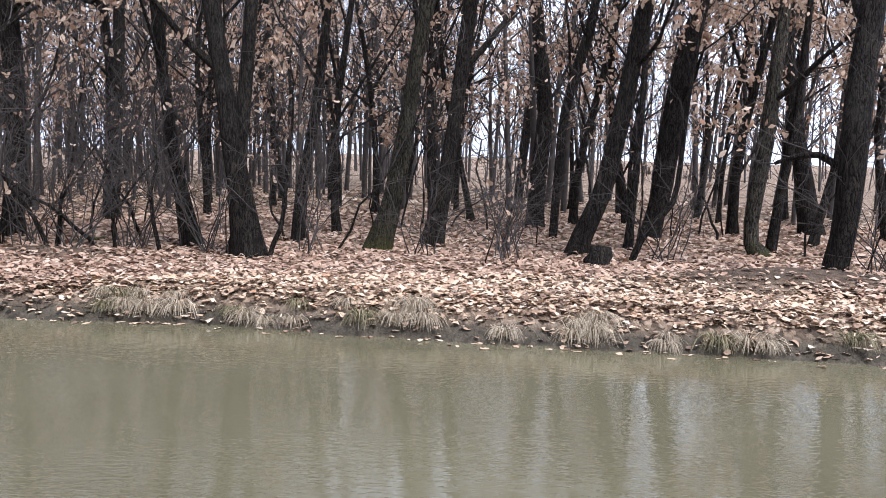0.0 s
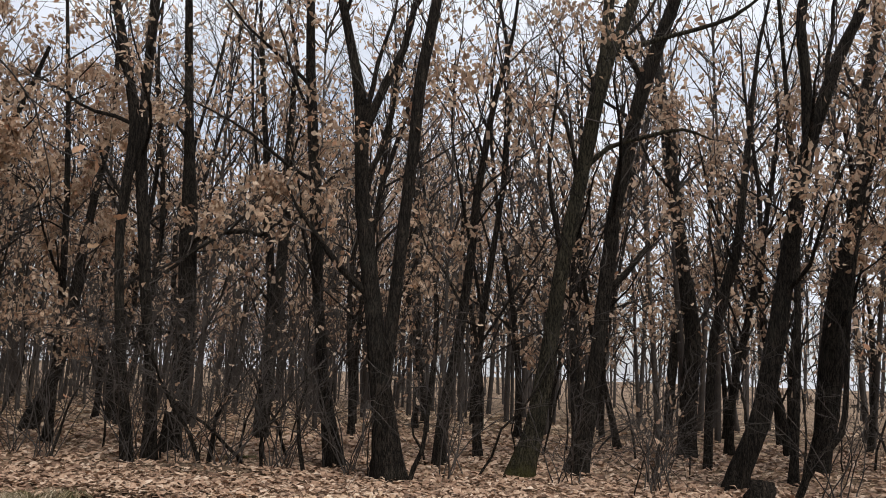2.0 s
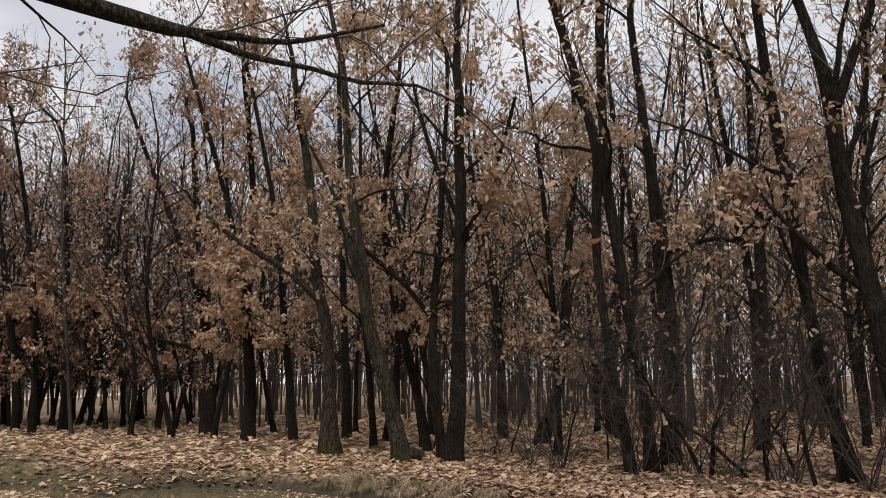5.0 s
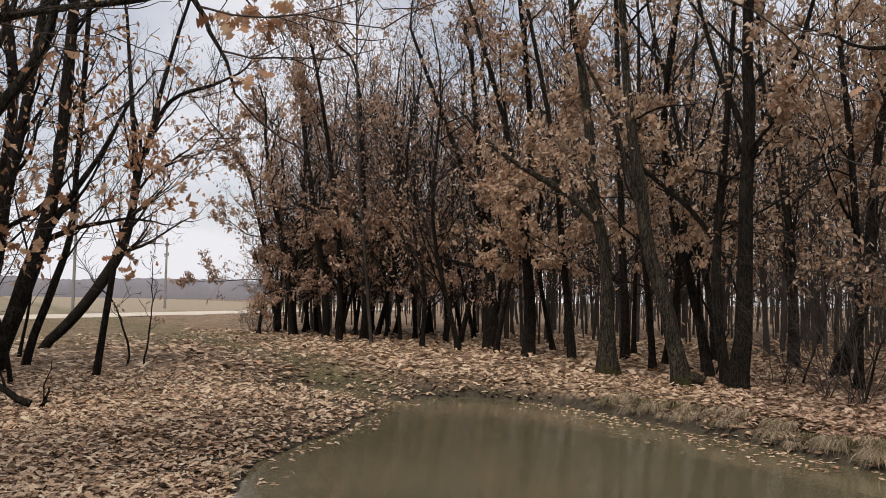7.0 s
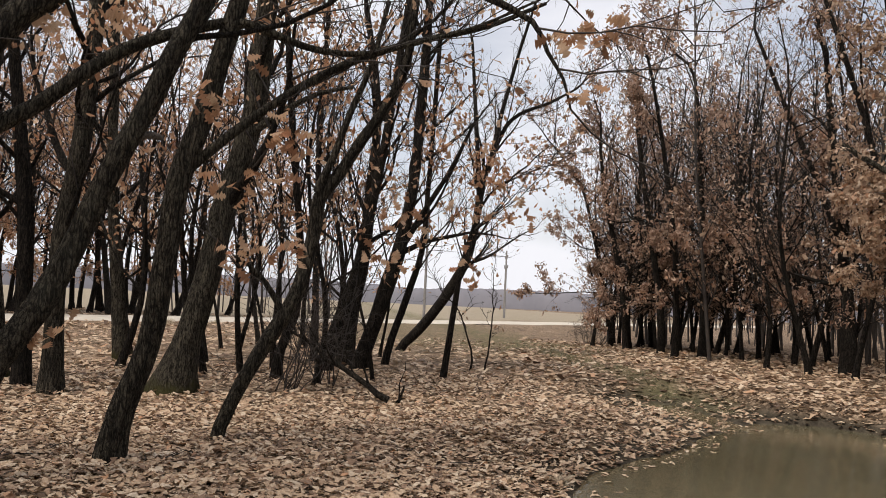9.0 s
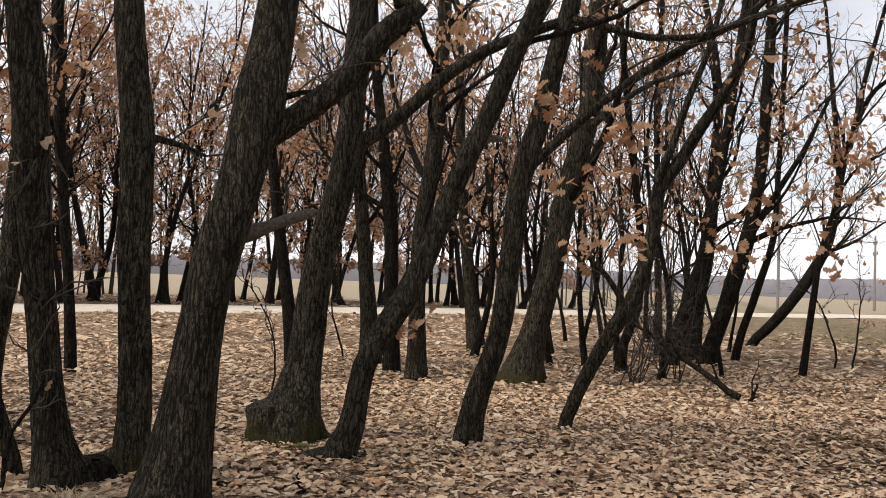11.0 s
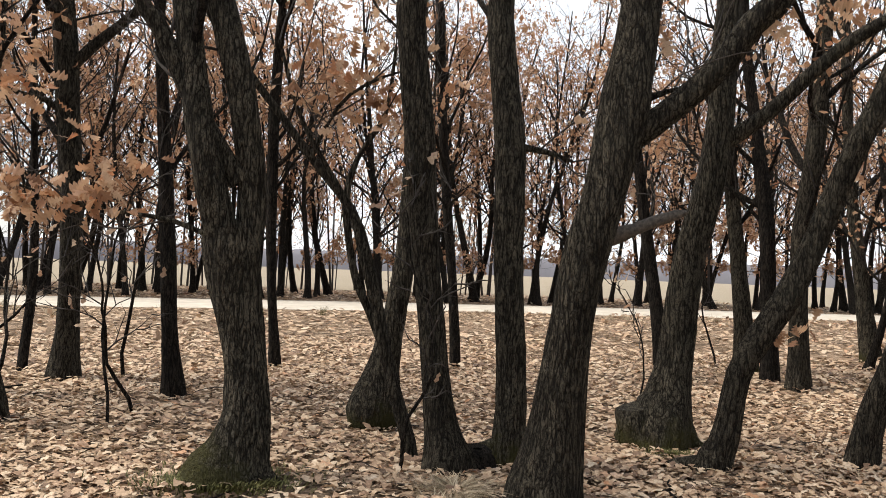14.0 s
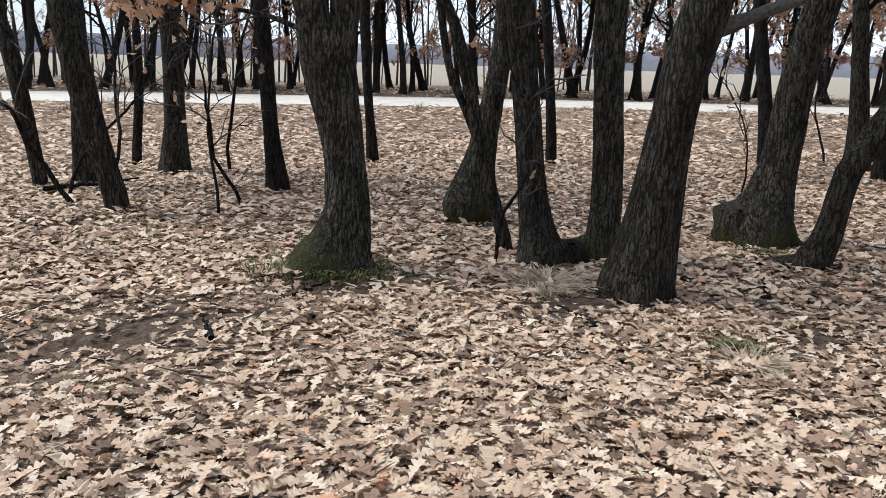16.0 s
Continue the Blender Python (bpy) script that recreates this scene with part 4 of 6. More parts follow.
oak(-4.95, -10.76, 11, [(0.00, 0.03, 0.250), (0.02, 0.66, 0.169), (0.01, 1.85, 0.152), (-0.08, 3.33, 0.162), (-0.15, 4.22, 0.172), (-0.21, 4.80, 0.174)],
     limb((-0.04, 4.12, 0.082), (0.22, 4.42, 0.074), (0.64, 4.85, 0.066), (0.84, 5.19, 0.050)),
     limb((-0.19, 3.47, 0.049), (-0.36, 3.60, 0.041), (-0.70, 3.67, 0.028), (-0.97, 3.82, 0.020)),
     moss=4, leafy=0.5)
oak(-5.29, -8.73, 11, [(0.01, 0.03, 0.147), (-0.06, 0.74, 0.104), (-0.13, 1.87, 0.110), (-0.20, 2.86, 0.090), (-0.28, 3.85, 0.078), (-0.33, 4.50, 0.072)],
     moss=0)
oak(-3.27, -8.47, 11, [(-0.00, 0.03, 0.137), (-0.13, 0.61, 0.139), (-0.26, 1.17, 0.154), (-0.37, 1.76, 0.154), (-0.43, 2.07, 0.138), (-0.45, 2.83, 0.105)],
     moss=4, leafy=0.5)
oak(-3.61, -10.35, 11, [(0.00, 0.03, 0.157), (0.03, 0.88, 0.148), (0.00, 1.54, 0.141), (-0.01, 2.17, 0.126)],
     moss=4, leafy=0.5)
oak(-3.12, -10.37, 11, [(-0.00, 0.03, 0.089), (-0.08, 0.56, 0.092), (-0.22, 1.52, 0.110), (-0.31, 1.88, 0.103)],
     moss=4, leafy=0.5)
oak(-4.81, -11.72, 11, [(-0.00, 0.03, 0.078), (0.05, 0.59, 0.069), (0.09, 1.22, 0.069), (0.08, 2.00, 0.060), (-0.01, 3.80, 0.048), (-0.05, 4.97, 0.044)],
     moss=0, leafy=0.5)
oak(-8.02, -10.37, 11, [(0.00, 0.03, 0.116), (-0.07, 0.79, 0.080), (-0.14, 2.01, 0.098), (-0.17, 3.76, 0.099), (-0.14, 5.08, 0.083), (-0.11, 5.52, 0.074)],
     moss=0)
oak(-10.65, -8.97, 11, [(0.00, 0.03, 0.114), (-0.09, 1.22, 0.094), (-0.21, 2.34, 0.094), (-0.36, 4.04, 0.086), (-0.47, 5.93, 0.079)],
     moss=0)
oak(-20.25, 0.06, 14, [(-0.00, 0.03, 0.288), (0.07, 1.10, 0.219), (0.23, 2.15, 0.205), (0.34, 3.21, 0.165), (0.41, 4.55, 0.138), (0.47, 5.90, 0.112), (0.34, 7.24, 0.092), (0.08, 8.57, 0.080)],
     moss=0, leafy=0.5)
oak(-18.12, -0.40, 10, [(-0.00, 0.03, 0.197), (0.23, 0.91, 0.184), (0.49, 1.73, 0.184), (0.70, 2.68, 0.135), (0.89, 3.89, 0.124), (1.07, 5.11, 0.100), (1.24, 6.47, 0.089), (1.40, 7.97, 0.078)],
     moss=0, leafy=0.5)
oak(-19.33, 0.36, 10, [(-0.00, 0.03, 0.210), (0.26, 0.88, 0.183), (0.52, 1.77, 0.196), (0.78, 2.67, 0.183), (0.93, 3.45, 0.158), (1.07, 4.49, 0.146), (1.14, 5.80, 0.147), (1.20, 7.38, 0.123), (1.21, 8.45, 0.104)],
     limb((0.84, 2.80, 0.079), (1.42, 3.86, 0.066), (1.89, 4.68, 0.053), (2.37, 5.78, 0.034)),
     moss=0, leafy=0.5)
oak(-27.36, 1.76, 24, [(0.00, 0.03, 0.167), (0.67, 0.71, 0.185), (1.43, 1.73, 0.186), (2.02, 2.85, 0.186), (2.33, 3.97, 0.149), (2.46, 5.28, 0.131), (2.70, 6.23, 0.113), (3.39, 7.80, 0.077), (4.70, 8.49, 0.058), (5.46, 8.94, 0.039)],
     limb((2.47, 5.09, 0.113), (2.32, 6.58, 0.085), (2.15, 8.45, 0.067), (1.98, 10.33, 0.049)),
     limb((2.71, 6.04, 0.085), (3.01, 7.77, 0.076), (3.50, 9.91, 0.059), (4.00, 11.71, 0.040)),
     moss=0, leafy=0.6)
oak(-17.52, 2.10, 3, [(-0.00, 0.03, 0.090), (0.10, 0.87, 0.078), (0.18, 1.57, 0.072), (0.27, 2.28, 0.060), (0.37, 2.76, 0.048), (0.57, 3.48, 0.036)],
     moss=0)
oak(-15.79, -1.21, 11, [(-0.00, 0.03, 0.140), (0.06, 0.58, 0.107), (0.26, 1.18, 0.107), (0.35, 2.08, 0.086), (0.26, 2.99, 0.075), (0.10, 4.29, 0.071), (-0.08, 5.81, 0.066), (-0.18, 6.82, 0.056)],
     moss=0)
oak(-20.49, -0.69, 11, [(0.00, 0.03, 0.111), (-0.03, 1.33, 0.097), (-0.09, 2.90, 0.083), (-0.17, 5.81, 0.085), (-0.13, 7.43, 0.072), (-0.12, 8.52, 0.066)],
     moss=0)
oak(-20.72, 1.02, 11, [(0.00, 0.03, 0.112), (0.17, 0.71, 0.098), (0.46, 1.66, 0.098), (0.80, 2.91, 0.084), (0.87, 4.30, 0.071), (0.93, 6.13, 0.065), (0.98, 8.12, 0.059)],
     moss=0)
oak(-1.09, 13.71, 7, [(0.00, 0.03, 0.243), (0.18, 0.61, 0.196), (0.33, 1.33, 0.177), (0.47, 2.24, 0.154), (0.59, 3.17, 0.140), (0.76, 4.11, 0.151), (0.98, 5.27, 0.145), (1.16, 6.25, 0.148), (1.34, 7.05, 0.161), (1.34, 7.56, 0.112), (1.36, 8.07, 0.103)],
     limb((1.34, 7.00, 0.110), (1.55, 7.46, 0.112), (1.76, 8.07, 0.103), (1.95, 8.68, 0.095)),
     limb((1.43, 7.07, 0.050), (2.14, 7.35, 0.046), (2.80, 7.55, 0.041), (3.45, 7.80, 0.037), (4.01, 8.25, 0.021)),
     limb((1.05, 5.15, 0.048), (1.40, 5.47, 0.044), (2.05, 5.67, 0.039), (2.60, 5.79, 0.030), (3.06, 5.63, 0.020)),
     moss=3)
oak(-0.20, 14.76, 7, [(0.00, 0.03, 0.221), (0.22, 1.34, 0.160), (0.36, 2.31, 0.150), (0.49, 3.49, 0.151), (0.63, 4.70, 0.143), (0.87, 5.83, 0.146), (1.11, 6.88, 0.149), (1.36, 7.62, 0.141), (1.66, 8.47, 0.133)],
     moss=0)
oak(2.12, 13.62, 7, [(0.00, 0.03, 0.206), (0.40, 0.96, 0.177), (0.61, 1.90, 0.168), (0.80, 3.02, 0.150), (0.98, 4.08, 0.142), (1.17, 5.15, 0.135), (1.39, 5.86, 0.122), (1.66, 6.67, 0.110), (2.00, 7.38, 0.092), (2.18, 7.83, 0.083)],
     limb((1.20, 5.10, 0.087), (1.20, 6.34, 0.089), (1.14, 7.19, 0.081), (1.20, 7.76, 0.072)),
     moss=0)
oak(4.12, 16.69, 7, [(-0.00, 0.03, 0.268), (0.10, 0.54, 0.221), (0.22, 1.45, 0.244), (0.37, 2.55, 0.244), (0.53, 3.64, 0.234), (0.74, 4.49, 0.206)],
     moss=0)
oak(2.91, 13.01, 3, [(-0.00, 0.03, 0.064), (0.30, 0.60, 0.063), (0.62, 0.97, 0.054), (0.71, 1.57, 0.045), (0.75, 2.34, 0.041), (0.83, 3.18, 0.032)],
     moss=0)
oak(5.54, 14.41, 6, [(0.01, 0.03, 0.189), (-0.21, 0.23, 0.136), (-0.19, 1.02, 0.146), (-0.07, 1.99, 0.146), (-0.00, 2.94, 0.131), (0.07, 3.88, 0.116), (0.11, 4.71, 0.106)],
     moss=2)
oak(5.90, 15.00, 4, [(0.00, 0.03, 0.120), (0.10, 1.01, 0.098), (0.22, 1.92, 0.087), (0.28, 2.51, 0.076), (0.34, 3.68, 0.066), (0.37, 4.44, 0.055)],
     moss=0)
oak(5.30, 11.34, 7, [(-0.00, 0.03, 0.171), (0.11, 0.64, 0.187), (0.17, 1.48, 0.212), (0.18, 2.31, 0.212), (0.21, 3.04, 0.196), (0.26, 3.77, 0.180)],
     limb((0.15, 1.48, 0.059), (-0.25, 1.74, 0.051), (-0.60, 1.69, 0.038), (-0.81, 1.61, 0.025)),
     moss=0)
oak(8.34, 18.92, 7, [(-0.00, 0.03, 0.308), (-0.28, 1.50, 0.210), (-0.54, 2.77, 0.182), (-0.74, 4.02, 0.169), (-0.76, 5.27, 0.156)],
     moss=0)
oak(2.03, 18.69, 7, [(-0.00, 0.03, 0.229), (0.05, 1.36, 0.203), (0.15, 2.60, 0.191), (0.00, 3.82, 0.179), (-0.13, 5.03, 0.155)],
     moss=0)
oak(2.17, 16.53, 6, [(0.00, 0.03, 0.102), (0.06, 1.39, 0.101), (0.14, 2.49, 0.102), (0.42, 3.58, 0.113), (0.56, 4.11, 0.103), (0.64, 4.64, 0.092)],
     moss=0)
oak(-2.58, 14.77, 6, [(-0.00, 0.03, 0.153), (0.07, 1.00, 0.122), (0.21, 1.80, 0.111), (0.35, 2.78, 0.102), (0.44, 3.66, 0.092), (0.48, 4.23, 0.082)],
     moss=0)
oak(-2.92, 12.55, 6, [(0.00, 0.03, 0.289), (-0.15, 1.09, 0.200), (-0.31, 2.10, 0.174), (-0.50, 3.40, 0.158), (-0.65, 4.56, 0.125), (-0.71, 5.67, 0.119), (-0.89, 6.60, 0.084), (-1.12, 7.54, 0.077)],
     limb((-0.16, 1.34, 0.122), (-0.04, 2.81, 0.109), (0.04, 3.87, 0.102), (0.13, 4.97, 0.099), (0.21, 6.19, 0.102), (0.36, 7.15, 0.095), (0.43, 7.64, 0.087)),
     limb((-0.62, 5.44, 0.082), (-0.33, 6.25, 0.079), (-0.09, 6.83, 0.066), (0.06, 7.62, 0.058)),
     moss=0)
oak(-4.09, 13.56, 7, [(0.00, 0.03, 0.212), (-0.22, 1.19, 0.120), (-0.39, 2.49, 0.106), (-0.53, 4.02, 0.107), (-0.66, 5.50, 0.099), (-0.80, 7.02, 0.092), (-0.86, 8.06, 0.084)],
     moss=0)
oak(-7.31, 12.77, 6, [(0.00, 0.03, 0.130), (-0.16, 1.08, 0.100), (-0.33, 2.44, 0.085), (-0.44, 3.65, 0.085), (-0.41, 4.62, 0.102), (-0.36, 5.61, 0.113), (-0.59, 6.67, 0.095), (-0.86, 7.74, 0.086)],
     moss=0, leafy=1.5)
oak(-7.16, 13.15, 6, [(0.00, 0.03, 0.163), (-0.04, 1.08, 0.101), (-0.23, 2.48, 0.101), (-0.40, 3.92, 0.113), (-0.54, 5.09, 0.114), (-0.56, 6.41, 0.096), (-0.55, 7.98, 0.099)],
     moss=0, leafy=2)
oak(-7.51, 14.49, 7, [(-0.00, 0.03, 0.211), (0.10, 1.25, 0.188), (0.11, 2.60, 0.199), (0.03, 4.20, 0.179), (-0.09, 5.84, 0.103), (-0.32, 8.67, 0.084)],
     moss=0, leafy=2)
oak(-7.50, 18.91, 6, [(-0.00, 0.03, 0.165), (-0.02, 1.62, 0.124), (-0.02, 3.63, 0.097), (-0.31, 6.38, 0.085), (-0.60, 9.23, 0.073)],
     moss=0)
oak(-12.04, 12.09, 6, [(-0.00, 0.03, 0.232), (-0.19, 0.93, 0.185), (-0.35, 1.70, 0.173), (-0.63, 2.60, 0.150), (-0.79, 3.73, 0.140), (-0.96, 4.87, 0.118), (-1.08, 6.03, 0.095), (-1.20, 7.80, 0.086)],
     stub((-0.03, 0.15, 0.116), (0.23, 0.20, 0.127), (0.40, 0.13, 0.093)),
     limb((-0.63, 2.82, 0.069), (-1.07, 4.30, 0.058), (-1.41, 5.47, 0.042), (-1.88, 6.43, 0.030)),
     moss=2, leafy=2)
oak(-11.13, 12.53, 9, [(0.00, 0.03, 0.250), (0.14, 0.98, 0.181), (0.17, 2.05, 0.159), (0.20, 3.65, 0.148), (0.26, 5.27, 0.139), (0.23, 6.37, 0.118), (0.27, 7.47, 0.108)],
     limb((0.18, 4.19, 0.069), (0.71, 5.25, 0.058), (1.11, 6.30, 0.047), (1.41, 7.35, 0.036)),
     limb((0.22, 4.84, 0.058), (-0.20, 5.85, 0.053), (-0.51, 6.88, 0.042), (-0.72, 7.80, 0.030)),
     moss=0, leafy=2.2)
oak(-11.81, 13.07, 5, [(-0.01, 0.03, 0.143), (-0.18, 1.39, 0.119), (-0.20, 2.74, 0.095), (-0.07, 4.34, 0.084), (0.05, 6.06, 0.061), (0.16, 7.80, 0.050)],
     limb((-0.20, 2.86, 0.060), (-0.72, 3.55, 0.054), (-1.51, 4.27, 0.048), (-2.20, 4.89, 0.037)),
     moss=0, leafy=3)
oak(-12.28, 17.03, 7, [(-0.00, 0.03, 0.256), (0.41, 1.03, 0.170), (0.67, 2.18, 0.156), (0.74, 3.19, 0.142), (0.87, 4.72, 0.115), (1.10, 6.63, 0.088)],
     moss=0, leafy=3.5)
oak(-14.65, 12.42, 8, [(-0.00, 0.03, 0.300), (-0.01, 1.32, 0.175), (-0.08, 2.71, 0.156), (-0.34, 4.13, 0.144), (-0.48, 5.96, 0.120), (-0.75, 7.81, 0.096), (-0.88, 8.62, 0.083)],
     limb((-0.18, 3.36, 0.091), (-0.98, 4.13, 0.079), (-1.89, 4.67, 0.066), (-2.82, 5.35, 0.047)),
     moss=2, leafy=3)
oak(-19.90, 13.94, 8, [(0.00, 0.03, 0.247), (0.02, 1.52, 0.197), (-0.12, 3.81, 0.148), (0.01, 6.29, 0.117), (-0.18, 8.81, 0.086), (-0.37, 10.51, 0.070)],
     limb((-0.12, 3.48, 0.099), (-0.64, 6.30, 0.084), (-1.34, 8.83, 0.069), (-1.87, 10.54, 0.053)),
     moss=0, leafy=4)
oak(-23.81, 15.14, 8, [(-0.00, 0.03, 0.325), (-0.03, 1.86, 0.248), (-0.25, 4.15, 0.172), (-0.54, 7.05, 0.126), (-0.78, 9.98, 0.099)],
     limb((-0.17, 3.77, 0.115), (-1.01, 6.07, 0.097), (-2.02, 8.60, 0.079), (-2.84, 10.77, 0.050)),
     moss=0, leafy=4)
oak(-29.83, 13.20, 13, [(-0.00, 0.03, 0.221), (0.02, 1.82, 0.176), (-0.11, 4.46, 0.133), (-0.29, 7.79, 0.101), (-0.58, 10.70, 0.069), (-1.27, 11.57, 0.058)],
     moss=0, leafy=3)
oak(-29.17, 11.88, 13, [(-0.00, 0.03, 0.149), (-0.01, 1.79, 0.128), (-0.15, 4.33, 0.107), (-0.61, 7.52, 0.087), (-1.11, 10.31, 0.066), (-1.46, 11.59, 0.056)],
     moss=0, leafy=3)
oak(-34.40, 11.85, 13, [(0.01, 0.03, 0.172), (-0.16, 1.78, 0.148), (-0.51, 3.95, 0.123), (-1.06, 6.37, 0.099), (-1.36, 8.55, 0.075)],
     moss=0, leafy=3.5)
oak(-37.29, 12.12, 13, [(0.00, 0.03, 0.133), (-0.32, 2.30, 0.119), (-0.76, 4.37, 0.106), (-1.34, 6.70, 0.080)],
     moss=0, leafy=3.5)
oak(-32.25, 12.56, 13, [(-0.00, 0.03, 0.187), (-0.09, 1.80, 0.164), (-0.51, 4.57, 0.141), (-1.06, 8.07, 0.107), (-1.38, 11.13, 0.073)],
     moss=0, leafy=3)
oak(-18.60, 14.49, 8, [(0.01, 0.03, 0.160), (-0.12, 1.54, 0.127), (-0.28, 2.96, 0.112), (-0.46, 5.35, 0.097), (-0.88, 7.78, 0.074), (-1.39, 10.26, 0.060)],
     moss=0, leafy=3)
oak(-18.18, 16.06, 8, [(0.00, 0.03, 0.164), (-0.03, 1.57, 0.131), (-0.12, 3.82, 0.115), (-0.21, 6.26, 0.100), (-0.31, 10.40, 0.078)],
     moss=0, leafy=2)
oak(-7.32, 18.38, 7, [(0.00, 0.03, 0.201), (0.04, 1.12, 0.201), (0.12, 2.35, 0.174), (0.20, 3.57, 0.148), (0.24, 4.76, 0.135)],
     moss=0)
oak(0.28, 29.83, 6, [(-0.00, 0.03, 0.162), (0.04, 2.13, 0.202), (0.19, 4.10, 0.223), (0.33, 6.05, 0.204), (0.50, 7.01, 0.205)],
     moss=0)
oak(2.26, 25.83, 6, [(-0.00, 0.03, 0.158), (0.11, 1.60, 0.158), (0.31, 3.31, 0.140)],
     moss=0)


# ---- the wood behind the pond: more oaks, set out unevenly ----
def in_wood(x, y):
    """Inside the wood across the pond."""
    edge = np.interp(x, [-42, -36, -30, -24, -14, -6, 0, 6, 14, 30], [12.0, 11.8, 12.2, 13.2, 13.4, 14.0, 15.0, 14.0, 12.5, 10.0])
    return (y > edge) & (np.arctan2(-x, y) < 1.262) & (np.hypot(x, y) < np.interp(np.arctan2(-x, y), [-0.6, 0.0, 0.25, 0.6, 1.3], [32, 36, 50, 60, 54]))


def in_belt(x, y):
    """The strip of trees beyond the road."""
    g = road_gap(x, y)
    return (g > 4.5) & (g < np.where(x > -47, 22, 15)) & (np.arctan2(-x, y) > np.radians(91)) & (x > -80)


def scatter(inside, box, gap, rng, taken, tries):
    out = list(taken)
    n0 = len(out)
    for _ in range(tries):
        x, y = rng.uniform(box[0], box[1]), rng.uniform(box[2], box[3])
        if inside(x, y) and all((x - a) ** 2 + (y - b) ** 2 > gap * gap for a, b in out):
            out.append((x, y))
    return out[n0:]


def plant(kinds, spots, rng, group):
    for x, y in spots:
        k = kinds[int(rng.integers(len(kinds)))]
        ob = copy_thing(k, pose(x, y, float(land(x, y)), 0, 0, float(rng.uniform(0, 360))) @ Matrix.Scale(float(rng.uniform(0.85, 1.12)) * (0.82 if math.atan2(-x, y) > 1.17 and y > 0 else 1.0), 4))
        tagged(ob, group=group)


def drop_kinds(kinds):
    for k in kinds:
        for o in (*k.children, k):
            bpy.data.objects.remove(o)


def far_stuff(spots, rng, name, label, height, mat=None, branches=18):
    """Trees too far and too many to tell apart."""
    s, leaves = Shape(), []
    for x, y in spots:
        h = height * rng.uniform(0.8, 1.15)
        z0 = float(land(x, y)) - 0.1
        lean = rng.normal(0, 0.05, 2)
        top = np.array([x + lean[0] * h, y + lean[1] * h, h])
        mid = np.array([x, y, 0]) * 0.45 + top * 0.55 + [*rng.normal(0, 0.2, 2), 0]
        r = rng.uniform(0.04, 0.11)
        path = np.array([[x, y, z0], mid, top])
        s.tube(path, [r, r * 0.6, 0.015], 4)
        for _ in range(branches if math.hypot(x, y) < 60 else branches // 3):
            p, w = along(path, rng.uniform(0.13, 0.95))
            b = wander(p, off_from(w, rng.uniform(0.4, 0.9), rng), rng.uniform(1.2, 2.8), 2, rng, 0.15, 0.1)
            s.tube(b, [0.035, 0.022, 0.01], 3)
            for u in (0.3, 0.5, 0.7, 0.9, 0.99):
                q, e = along(b, u)
                s.spike(q, q + off_from(e, rng.uniform(0.3, 0.8), rng) * rng.uniform(0.5, 1.3), 0.013)
            leaves.append(b[-1] + rng.normal(0, 0.45, (5, 3)))
            leaves.append(b[1] + rng.normal(0, 0.35, (3, 3)))
    ob = new(name, s.mesh(name, TWIG))
    at = np.concatenate(leaves)
    n = len(at)
    v, f = leaf_sheet(at, rng.uniform(0.12, 0.24, n), rng.uniform(0, 6.28, n), rng.uniform(-1.4, 1.4, n), rng.normal(-0.5, 0.7, n), 1, rng)
    part("foliage", mesh_of("foliage", v, [f], mat or DRY_LEAF), ob, "dry brown leaves of the far trees", "stuff")
    return tagged(ob, label, "woodland", kind="stuff")


